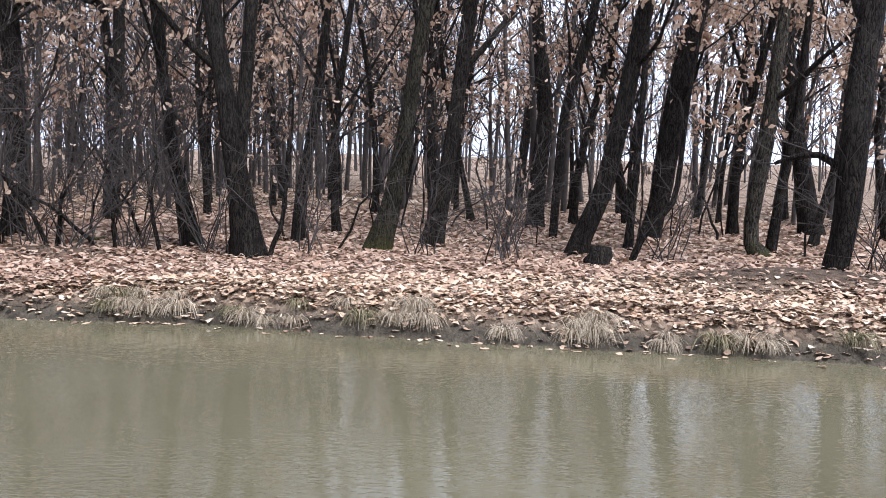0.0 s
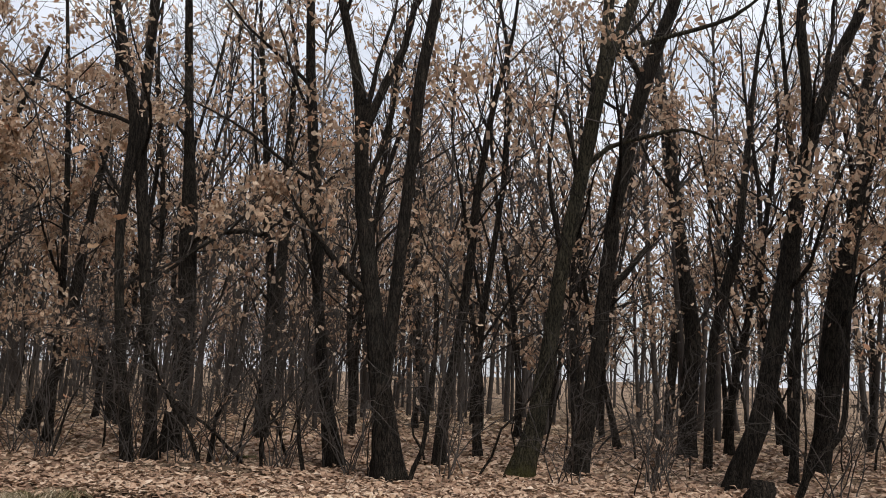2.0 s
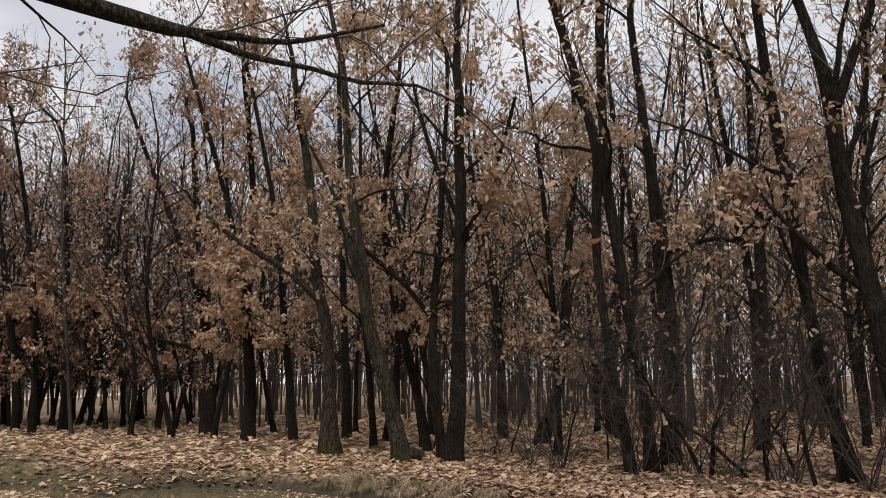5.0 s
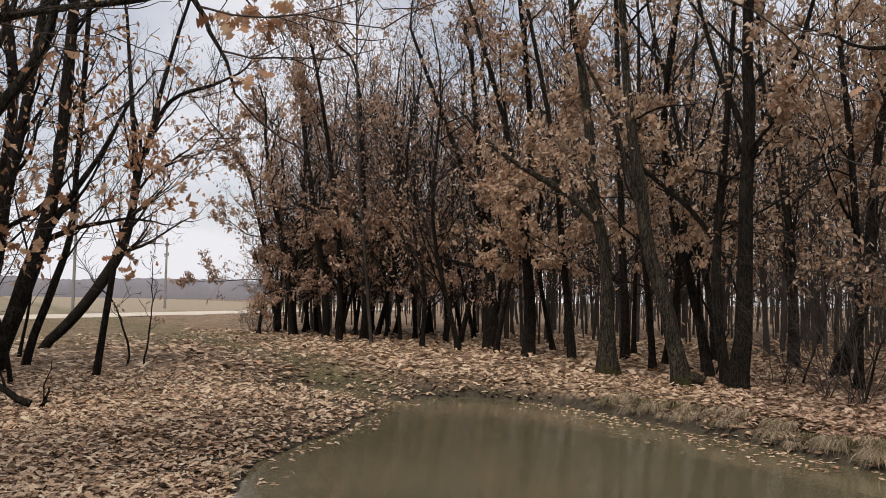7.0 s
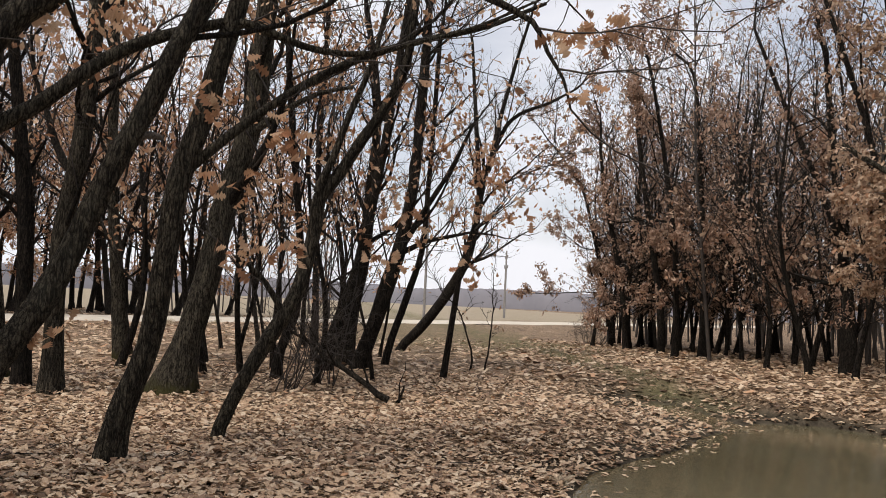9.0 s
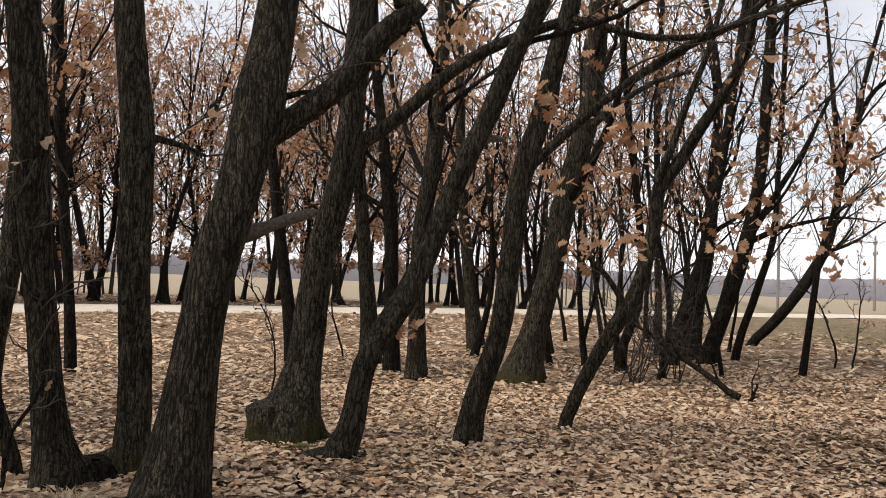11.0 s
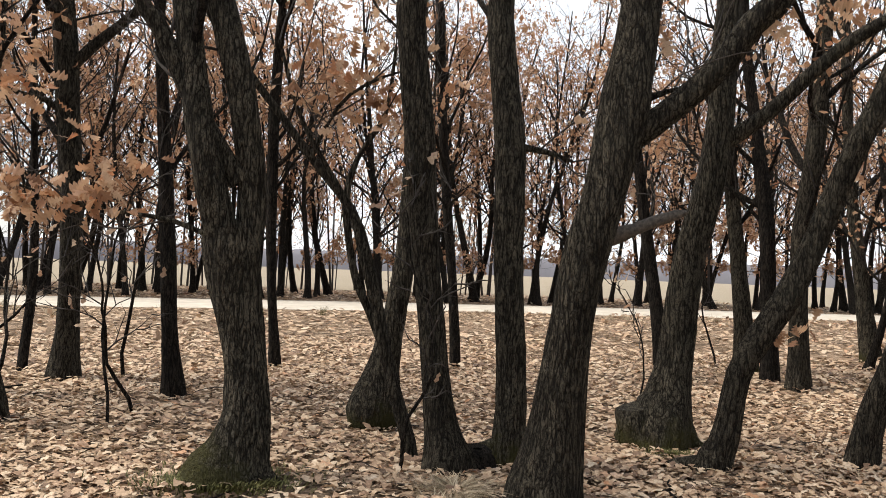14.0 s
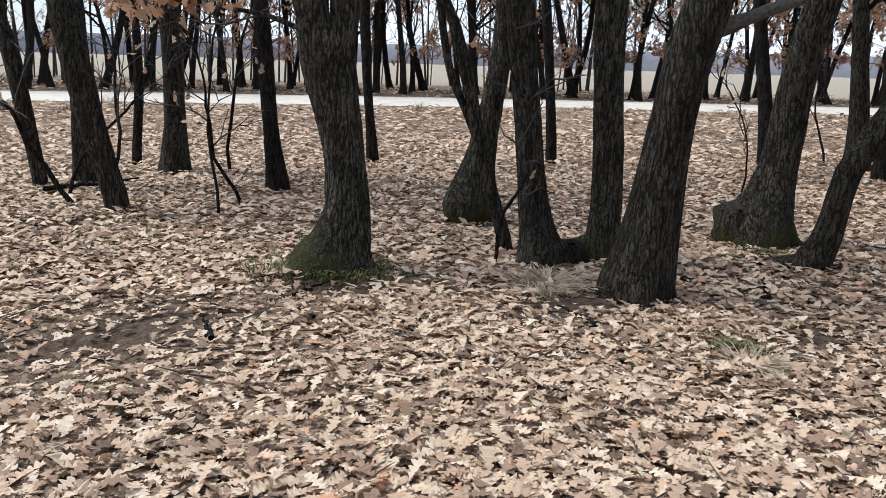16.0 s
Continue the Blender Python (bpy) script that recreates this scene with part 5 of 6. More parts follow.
def build_wood():
    rng = np.random.default_rng(11)
    front = [make_tree("oak_tree", 20 + i, rng.uniform(10.5, 13), rng.uniform(0.06, 0.115), rng.normal(0.0, 0.07, 2), 0.32, 1, 600 if i % 4 else 250,
                       0.12, 13, label="slender dark oak in the wood, hung with dry leaves", cut=1, leaf_size=0.11, skirt=4) for i in range(8)]
    seen = lambda x, y: in_wood(x, y) and math.atan2(-x, y) > -0.62
    spots = scatter(seen, (-50, 40, 11, 66), 1.5, rng, OAK_SPOTS, 9000)
    dist = sorted(spots, key=lambda p: math.hypot(*p))
    edge = lambda x, y: in_wood(x, y) and x < -22 and y < 12 + 0.5 * (-x - 22) + 3
    rim = scatter(lambda x, y: in_wood(x, y) and x < -33 and y < 17, (-46, -33, 11, 17), 1.15, rng, OAK_SPOTS, 300)[:16] + scatter(edge, (-46, -22, 11, 28), 1.45, rng, OAK_SPOTS, 1500)
    rim = sorted(rim, key=lambda p: math.hypot(*p))[:36]
    rim_kinds = [make_tree("oak_tree", 80 + i, rng.uniform(9.5, 12.5), rng.uniform(0.06, 0.10), rng.normal(0.0, 0.07, 2), 0.32, 1, 850,
                           0.12, 17, label="bushy oak at the wood's edge, thick with dry leaves", spread=1.2, leaf_size=0.115, cut=1, skirt=9, low=0.6, dense=True, leaf_mat=FADED_LEAF) for i in range(5)]
    plant(rim_kinds, rim, rng, "oaks of the wood's edge")
    drop_kinds(rim_kinds)
    # broad leafy oaks that round off the wood's end
    broad = [make_tree("oak_tree", 120 + i, 13.6, 0.13, rng.normal(0.0, 0.03, 2), 0.25, 1, 1400, 0.10, 24, steep=0.8,
                       label="broad bushy oak at the wood's end, thick with faded leaves", spread=1.0, leaf_size=0.125, cut=1, skirt=16, low=1.1, dense=True, leaf_mat=FADED_LEAF) for i in range(3)]
    for i, (a, r, k) in enumerate([(73.2, 38.0, 0.62), (72.0, 40.0, 0.82), (70.8, 37.0, 0.92), (69.3, 40.0, 0.95), (67.6, 37.5, 0.86), (65.8, 39.0, 0.98)]):
        x, y = -math.sin(math.radians(a)) * r, math.cos(math.radians(a)) * r
        tagged(copy_thing(broad[i % 3], pose(x, y, float(land(x, y)), 0, 0, float(rng.uniform(0, 360))) @ Matrix.Scale(k, 4)), group="oaks of the wood's edge")
    drop_kinds(broad)
    dist = [p for p in dist if all((p[0] - a) ** 2 + (p[1] - b) ** 2 > 1.2 for a, b in rim)]
    close = [p for i, p in enumerate(dist[:95]) if math.atan2(-p[0], p[1]) > 0.52 or i % 2 == 0][:54]
    dist = [p for p in dist if p not in close and (math.hypot(*p) > 21 or math.atan2(-p[0], p[1]) > 0.52)]
    plant(front, close, rng, "oaks of the wood")
    drop_kinds(front)
    deep = lambda x, y: 54 < math.hypot(x, y) < 150 and 0.3 < math.atan2(-x, y) < 1.262 and road_gap(x, y) < -7
    thin = lambda x, y: 34 < math.hypot(x, y) < 115 and -0.6 < math.atan2(-x, y) < 0.0
    thick = lambda x, y: 34 < math.hypot(x, y) < 90 and 0.0 < math.atan2(-x, y) < 0.36
    close_up = lambda x, y: 23 < math.hypot(x, y) < 56 and 0.55 < math.atan2(-x, y) < 1.02
    far_stuff(dist + scatter(close_up, (-48, -10, 11, 50), 1.9, rng, OAK_SPOTS + close + rim, 1500)[:40] + scatter(thin, (-2, 65, 20, 115), 2.6, rng, [], 1500)[:150] + scatter(thick, (-36, 2, 28, 90), 2.0, rng, [], 2400)[:160] , rng, "far_wood", "far depth of the leafless oak wood", 12)
    far_stuff(scatter(deep, (-125, 0, 14, 130), 2.0, rng, [], 3600)[:620], rng, "far_wood", "far floor-level depth of the leafless oak wood", 8.5, SHADED_LITTER, 12)
    belt = [make_tree("oak_tree", 60 + i, rng.uniform(12.5, 15.5), rng.uniform(0.10, 0.19), rng.normal(0.02, 0.07, 2), 0.30, 1, 2100 if i % 2 else 1500,
                      (0.18, 0.28, 0.2, 0.32, 0.16, 0.26, 0.3, 0.2)[i], 17, steep=0.95, low=1.1, skirt=(3, 0, 5, 0, 2, 6, 0, 3)[i], dense=True, label="oak beside the gravel track, hung with reddish dry leaves", spread=1.15, leaf_size=0.15, cut=1, leaf_mat=RUSSET_LEAF) for i in range(8)]
    spots = scatter(in_belt, (-80, 20, -62, 6), 1.9, rng, OAK_SPOTS, 7000)
    seen = [p for p in spots if math.radians(85) < math.atan2(-p[0], p[1]) % (2 * math.pi) < math.radians(172)]
    seen.sort(key=lambda p: math.hypot(*p))
    west = [p for p in seen if math.atan2(-p[0], p[1]) % (2 * math.pi) < math.radians(120)]
    plant(belt, [(-35.5, -24.5), (-34.0, -27.5), (-32.5, -30.0), (-37.0, -28.0), (-31.0, -27.5), (-38.5, -24.5)] + west[:36] + [p for p in seen if p not in west][:58], rng, "oaks beside the track")
    drop_kinds(belt)
    planted = set(west[:36] + [p for p in seen if p not in west][:62])
    behind = lambda x, y: in_belt(x, y) and road_gap(x, y) > 7 and math.radians(94) < math.atan2(-x, y) % (2 * math.pi) < math.radians(172)
    far_stuff([p for p in seen if p not in planted] + scatter(behind, (-80, 20, -62, 6), 1.7, rng, list(planted), 2600)[:30], rng, "far_belt", "far row of bare oaks before the field", 13, RUSSET_LEAF, 16)
    young = [make_tree("oak_tree", 90 + i, rng.uniform(6.5, 8.5), rng.uniform(0.05, 0.085), np.array([0.10, 0.05]) * rng.normal(1, 0.6, 2), 0.22, 1, 240,
                       0.2, 11, label="thin young oak in the copse beside the pond", spread=1.35, leaf_size=0.12, leaf_mat=RUSSET_LEAF) for i in range(4)]
    plant(young, [(-15.2, -0.5), (-16.6, -2.6), (-17.8, -1.4), (-19.2, -3.0), (-21.2, -1.9), (-22.6, -0.4), (-24.2, -3.4), (-25.8, -1.2), (-23.2, 1.0),
                  (-17.2, -4.4), (-20.0, -5.0), (-16.2, 0.6), (-18.6, -0.4), (-20.6, -3.6), (-22.0, -2.7), (-15.8, -1.8), (-19.9, 0.3), (-26.8, -2.6)], rng, "young oaks of the copse")
    drop_kinds(young)


build_wood()


# ---- saplings, bushes ----
def sapling(x, y, height, lean, seed, thick=0.02, leaves=0):
    rng = np.random.default_rng(seed)
    d, az = math.hypot(x, y), math.atan2(-x, y)
    right = np.array([math.cos(az), math.sin(az), 0])
    s, twigs, tips = Shape(), Shape(), []
    p = wander((0, 0, -0.05), right * lean * 0.7 + np.array([0, 0, 1.0]), height, 12, rng, 0.2, 0.08)
    s.tube(p, np.linspace(thick * 0.75, 0.005, 13), 7)
    for u in np.linspace(0.3, 0.98, 7):
        q, w = along(p, u)
        grow_limb(twigs, twigs, tips, wander(q, off_from(w, rng.uniform(0.5, 1.1), rng), height * rng.uniform(0.12, 0.28), 4, rng, 0.2, 0.08), thick * 0.45 * (1.1 - u), rng, 1, height * 0.12, 3)
    root = new("sapling")
    root.location = (x, y, float(land(x, y)))
    part("stem", s.mesh("stem", BARK), root)
    part("twig_spray", twigs.mesh("twig_spray", TWIG), root, "fine bare twigs", "stuff")
    if leaves:
        v, f = hang_leaves(tips, leaves, rng, 0.11, 4)
        part("foliage", mesh_of("foliage", v, [f], DRY_LEAF), root, "few dry brown leaves", "stuff")
    tagged(root, "thin crooked sapling growing out of fallen leaves", "sapling", "saplings")


for i, (sx, sy, sh, sl, st) in enumerate([
        (-5.94, 12.54, 3.2, -0.35, 0.05), (-5.43, 13.04, 3.4, -0.4, 0.045), (-5.10, 12.95, 2.6, 0.0, 0.04), (-5.31, 14.68, 3.8, -0.25, 0.04),
        (-4.30, 12.67, 3.0, 0.05, 0.05), (-2.62, 12.46, 3.4, 0.1, 0.055), (5.43, 16.54, 2.6, 0.25, 0.04), (1.13, 14.28, 3.0, 0.0, 0.04)]):
    sapling(sx, sy, sh, sl, 300 + i, st, 8)
SPROUTS = [(*p, 2.6 + 0.4 * k, (-0.45, 0.05, 0.2, -0.3)[k], 0.03) for k, p in enumerate([(-4.48, -8.11), (-3.09, -9.42), (-3.25, -8.65)])]
for i, (sx, sy, sh, sl, st) in enumerate([
        (-8.66, 12.71, 2.6, -0.1, 0.035), (-5.97, 12.90, 2.4, -0.2, 0.04), (-5.18, 13.12, 2.2, 0.0, 0.035), (-13.77, 14.85, 2.2, 0.05, 0.03),
        (-19.78, 3.01, 3.4, 0.1, 0.035), (-19.3, 3.3, 2.8, 0.2, 0.03), (-3.97, -7.67, 3.6, 0.05, 0.022), (-5.55, -10.35, 4.6, 0.0, 0.035),
        (-10.0, -5.28, 1.9, 0.2, 0.02), (-15.08, -6.41, 2.8, -0.15, 0.03), (-4.66, -4.48, 2.2, 0.15, 0.022), (-3.0, -8.84, 3.4, -0.35, 0.04), (0.61, 11.9, 1.6, 0.0, 0.015), *SPROUTS]):
    sapling(sx, sy, sh, sl, 330 + i, st, 10)


for i in range(26):
    a, r = math.radians(-27 + 66 * (i + 0.5 * math.sin(i * 7.1)) / 26), 13.2 + 5.5 * abs(math.sin(i * 2.7))
    sapling(-math.sin(a) * r, math.cos(a) * r, 3.2 + 2.4 * abs(math.sin(i * 1.9)), 0.25 * math.sin(i * 3.3), 360 + i, 0.018 + 0.014 * abs(math.sin(i * 5.1)), 14)


def bare_bush(x, y, height, stems, seed):
    """A tangle of thin bare shoots."""
    rng = np.random.default_rng(seed)
    root = new("bare_bush")
    root.location = (x, y, float(land(x, y)))
    for _ in range(stems):
        s = Shape()
        a = rng.uniform(0, 6.28)
        p = wander((rng.normal(0, 0.12), rng.normal(0, 0.12), -0.04), (math.cos(a) * 0.55, math.sin(a) * 0.55, 1), height * rng.uniform(0.6, 1.1), 8, rng, 0.16, -0.02)
        s.tube(p, np.linspace(0.011, 0.003, 9), 4)
        for u in np.linspace(0.25, 1.0, 9):
            q, w = along(p, min(u, 0.999))
            b = wander(q, off_from(w, rng.uniform(0.5, 1.2), rng), height * rng.uniform(0.14, 0.38), 4, rng, 0.22, 0.0)
            s.tube(b, np.linspace(0.006, 0.002, 5), 3)
            for v in (0.4, 0.75):
                q2, w2 = along(b, v)
                s.tube(wander(q2, off_from(w2, rng.uniform(0.4, 1.0), rng), height * rng.uniform(0.06, 0.16), 2, rng, 0.25, 0.0), [0.004, 0.003, 0.002], 3)
        part("shoot", s.mesh("shoot", TWIG), root)
    tagged(root, "leafless tangle of thin dark shoots at the wood's edge", "bush", "bushes")


for i, (bx, by, bh, bn) in enumerate([
        (-8.6, 12.6, 3.6, 13), (-7.2, 12.7, 3.4, 13), (-6.4, 12.9, 3.8, 15), (-5.6, 12.5, 3.2, 12), (-4.9, 13.0, 3.6, 15), (-3.6, 12.9, 3.4, 13), (-2.1, 13.1, 3.0, 10), (0.9, 12.6, 2.2, 9),
        (6.4, 11.9, 3.4, 14), (-14.0, -0.9, 2.4, 14), (-15.2, -0.3, 2.2, 12), (-38.0, 11.2, 2.0, 14), (-36.6, 11.4, 1.8, 12), (1.0, 14.0, 2.6, 10), (-9.8, 13.4, 3.0, 9), (-0.4, 13.3, 2.2, 8), (3.4, 13.0, 2.4, 8), (-7.8, 14.2, 3.6, 10), (-11.6, 14.4, 2.6, 8)]):
    bare_bush(bx, by, bh, bn, 400 + i)


# ---- grass, moss, dead wood ----
def blades(n, spread, height, rng, droop):
    """Blades of grass as one mesh's points and faces: three short pieces each."""
    a, r = rng.uniform(0, 6.28, n), np.abs(rng.normal(0, spread, n))
    base = np.stack([r * np.cos(a), r * np.sin(a), 0 * r - 0.02], -1)
    out = rng.uniform(0, 6.28, n) * 0.35 + a * 0.65
    h = height * rng.uniform(0.5, 1.2, n)
    way = np.stack([np.cos(out), np.sin(out), 0 * out], -1)
    wide = np.stack([-np.sin(out), np.cos(out), 0 * out], -1) * rng.uniform(0.003, 0.006, n)[:, None]
    rows = []
    for t, w in ((0, 1), (0.4, 0.9), (0.75, 0.6), (1.0, 0.15)):
        c = base + way * (h * droop * t ** 1.8)[:, None] + np.array([0, 0, 1.0]) * (h * (t - 0.55 * droop * t * t))[:, None]
        rows += [c - wide * w, c + wide * w]
    v = np.stack(rows, 1).reshape(-1, 3)
    q = np.array([[0, 1, 3, 2], [2, 3, 5, 4], [4, 5, 7, 6]])
    return v, (q[None] + (np.arange(n) * 8)[:, None, None]).reshape(-1, 4)


def grass_tuft(x, y, size, n, mat, label, seed, droop=0.9):
    rng = np.random.default_rng(seed)
    v, f = blades(n, size * 0.35, size, rng, droop)
    ob = new("grass_tuft", mesh_of("grass_tuft", v, [f], mat))
    ob.location = (x, y, float(land(x, y)))
    tagged(ob, label, "grass", "tufts of grass", "stuff")


def tussock(x, y, size, n, mat, seed):
    """A fountain of arching blades that hangs over the water's edge."""
    rng = np.random.default_rng(seed)
    v, f = blades(n, size * 0.14, size, rng, 0.0)
    # bend each blade over, out and down
    v = v.reshape(-1, 4, 2, 3)
    foot = v[:, :1].mean(2, keepdims=True)
    t = np.array([0, 0.4, 0.75, 1.0])[None, :, None]
    long = (v[:, 3].mean(1)[:, 2] - foot[:, 0, 0, 2])[:, None, None]
    way = foot[:, :, 0, :2] + rng.normal(0, 0.25 * size, (len(v), 1, 2)) + [0, -0.05]
    way = way / (np.linalg.norm(way, axis=-1, keepdims=True) + 1e-6)
    side = v - v.mean(2, keepdims=True)
    mid = np.concatenate([foot[:, :, 0, :2] + way * long * 0.8 * t, foot[:, :, 0, 2:] + long * (1.55 * t - 1.65 * t * t)], -1)
    v = (mid[:, :, None] + side).reshape(-1, 3)
    ob = new("grass_tussock", mesh_of("grass_tussock", v, [f], mat))
    ob.location = (x, y, float(land(x, y)))
    tagged(ob, "straw-coloured drooping grass tussock at the water's edge", "grass", "tussocks on the bank", "stuff")


rng = np.random.default_rng(77)
for i, u in enumerate([-3.85, -3.6, -3.3, -3.02, -2.2, -1.9, -1.6, -0.98, -0.55, -0.14, 0.72, 1.4, 1.66, 2.2, 2.9]):
    for k in range(1 + (i % 3 == 0)):
        gx = u + float(rng.normal(0, 0.06))
        tussock(gx, float(np.interp(gx, FAR_X, FAR_Y)) + 0.10 + 0.22 * k + float(rng.normal(0, 0.03)), float(rng.uniform(0.24, 0.40)) * (1 - 0.25 * k), 140,
                DRY_GRASS if (i + k) % 7 else GREEN_GRASS, 900 + 2 * i + k)
for i in range(46):
    gx = -12.0 + 8.2 * (i + rng.uniform(0, 2.0)) / 46 if i < 34 else rng.uniform(-4, 5)
    gy = float(np.interp(gx, FAR_X, FAR_Y)) + float(rng.uniform(0.06, 0.35))
    tussock(gx, gy, float(rng.uniform(0.18, 0.40)), int(rng.integers(70, 150)), DRY_GRASS if i % 4 else GREEN_GRASS, 500 + i)
grass_tuft(-4.50, -3.75, 0.27, 260, DRY_GRASS, "straw-coloured dry grass at the foot of an oak", 560, 1.2)
grass_tuft(-4.30, -3.70, 0.20, 120, DRY_GRASS, "straw-coloured dry grass at the foot of an oak", 561, 1.3)
grass_tuft(-4.11, -2.01, 0.22, 160, DRY_GRASS, "small dry grass tuft among fallen leaves", 562, 1.2)
grass_tuft(-9.0, 2.4, 0.2, 120, DRY_GRASS, "small dry grass tuft by the water", 563)


rng = np.random.default_rng(570)
for i in range(44):
    vx = float(rng.uniform(-42, 2))
    vy = float(np.interp(vx, ROAD_X, ROAD_Y)) + float(rng.uniform(4.6, 8.5))
    grass_tuft(vx, vy, float(rng.uniform(0.25, 0.5)), 70, DRY_GRASS if i % 3 else GREEN_GRASS, "dry grass tuft on the verge of the track", 571 + i, 0.7)


def short_turf():
    """Short winter grass along the ditch and before the track."""
    rng = np.random.default_rng(590)
    x, y = rng.uniform(-36, -14, 9000), rng.uniform(-3, 11, 9000)
    keep = (rng.random(9000) < turf_cover(x, y) * np.clip(0.6 + 0.6 * waves(x, y, 1.3, 8), 0.1, 1)) & (land(x, y) > WATER_Z + 0.02)
    x, y = x[keep], y[keep]
    v, f = blades(len(x) * 5, 0.10, 0.16, rng, 0.8)
    at = np.repeat(np.stack([x, y, land(x, y)], -1), 5, 0)
    v = v.reshape(-1, 8, 3)
    mid = v[:, :2].mean(1, keepdims=True)
    v = (mid + (v - mid) * [2.2, 2.2, 1.0] + at[:, None]).reshape(-1, 3)
    part("turf", mesh_of("turf", v, [f], GREEN_GRASS), ground, "short dull green winter grass", "stuff")


short_turf()


def moss_patch(x, y, size, seed):
    rng = np.random.default_rng(seed)
    v, f = blades(int(1900 * size), size * 0.45, 0.045, rng, 0.6)
    v[:, 2] += 0.05
    ob = new("moss", mesh_of("moss", v, [f], MOSS))
    ob.location = (x, y, float(land(x, y)))
    tagged(ob, "low green moss at the foot of an oak", "moss", "moss", "stuff")


for i, (mx, my, ms) in enumerate([(-3.70, -4.92, 0.60), (-3.36, -5.20, 0.60), (-3.52, -4.98, 0.5), (-6.60, -6.55, 0.45), (-4.3, -2.2, 0.22), (-6.9, -3.3, 0.3), (-5.9, 13.9, 0.3)]):
    moss_patch(mx, my, ms, 600 + i)


def lying_branch(a, b, thick, seed, bushy=0, label="dead branch lying on fallen leaves"):
    rng = np.random.default_rng(seed)
    a, b = np.array(a, float), np.array(b, float)
    n = 9
    p = a + (b - a) * np.linspace(0, 1, n)[:, None] + rng.normal(0, 0.03 * np.linalg.norm(b - a), (n, 3)) * [1, 1, 0.3]
    p[:, 2] = [max(q[2], float(land(q[0], q[1])) + thick + 0.03) for q in p]
    s = Shape()
    forks = []
    s.tube(p - p[0], np.linspace(thick, thick * 0.45, n), 7, 0.05, rng)
    for u in np.linspace(0.25, 0.95, bushy) if bushy else ():
        q, w = along(p - p[0], u)
        t = Shape()
        t.tube(wander(q, off_from(w, rng.uniform(0.5, 1.0), rng) + [0, 0, 0.4], rng.uniform(0.4, 0.9), 5, rng, 0.2, 0.05), np.linspace(thick * 0.4, 0.004, 6), 5)
        forks.append(t.mesh("side_twig", BARK))
    ob = new("dead_branch", s.mesh("dead_branch", BARK))
    for me in forks:
        part("side_twig", me, ob)
    ob.location = p[0]
    tagged(ob, label, "branch", "dead branches")


lying_branch((-12.7, 0.72, 0.03), (-13.6, -0.75, 1.05), 0.055, 700, 6, "dead forked branch propped up over fallen leaves")
lying_branch((-12.6, 0.85, 0.03), (-12.75, 0.95, 0.32), 0.03, 701, 1)
for i, (x0, y0, x1, y1, th) in enumerate([(-2.05, -4.1, -2.2, -4.5, 0.016), (-2.7, -4.05, -2.75, -4.3, 0.014), (-1.3, -3.4, -1.35, -3.75, 0.012),
                                          (-3.95, -2.9, -4.1, -3.3, 0.016), (-3.0, -3.5, -3.1, -3.7, 0.012), (-2.9, -4.6, -3.4, -4.8, 0.012),
                                          (-3.0, -9.8, -4.2, -10.2, 0.03), (-3.6, -3.0, -4.3, -2.8, 0.008), (-5.4, -2.6, -6.0, -2.9, 0.014)]):
    lying_branch((x0, y0, 0.0), (x1, y1, 0.0), th, 710 + i)


def twig_scraps():
    """Short dead twigs strewn over the leaves."""
    rng = np.random.default_rng(790)
    s = Shape()
    r, a = np.sqrt(rng.uniform(2.2 ** 2, 11 ** 2, 420)), np.radians(rng.uniform(62, 170, 420))
    for x, y, t in zip(-np.sin(a) * r, np.cos(a) * r, rng.uniform(0, 6.28, 420)):
        z = float(land(x, y))
        if z > WATER_Z + 0.1:
            p = wander((x, y, z + 0.04), (math.cos(t), math.sin(t), 0.03), rng.uniform(0.08, 0.42), 3, rng, 0.25, 0)
            p[:, 2] = z + 0.03 + np.abs(p[:, 2] - z - 0.04) * 0.5
            s.tube(p, [0.005, 0.0045, 0.004, 0.002], 4)
    part("twig_litter", s.mesh("twig_litter", TWIG), ground, "thin dead twigs among fallen leaves", "stuff")


twig_scraps()


def stump(x, y, r, h, seed, label):
    rng = np.random.default_rng(seed)
    s = Shape()
    p = np.array([[0, 0, -0.1], [0, 0, 0.08], [0.02, 0, h * 0.6], [0.03, 0.02, h], [0.03, 0.02, h + 0.01]])
    s.tube(p, r * np.array([1.35, 1.12, 0.95, 0.9, 0.3]), 14, 0.07, rng)
    ob = new("stump", s.mesh("stump", BARK))
    ob.location = (x, y, float(land(x, y)))
    tagged(ob, label, "stump")


stump(2.3, 12.3, 0.17, 0.30, 720, "low dark rotten tree stump among fallen leaves")
stump(-5.3, -4.2, 0.13, 0.16, 721, "low mossy stool joining two oak stems")


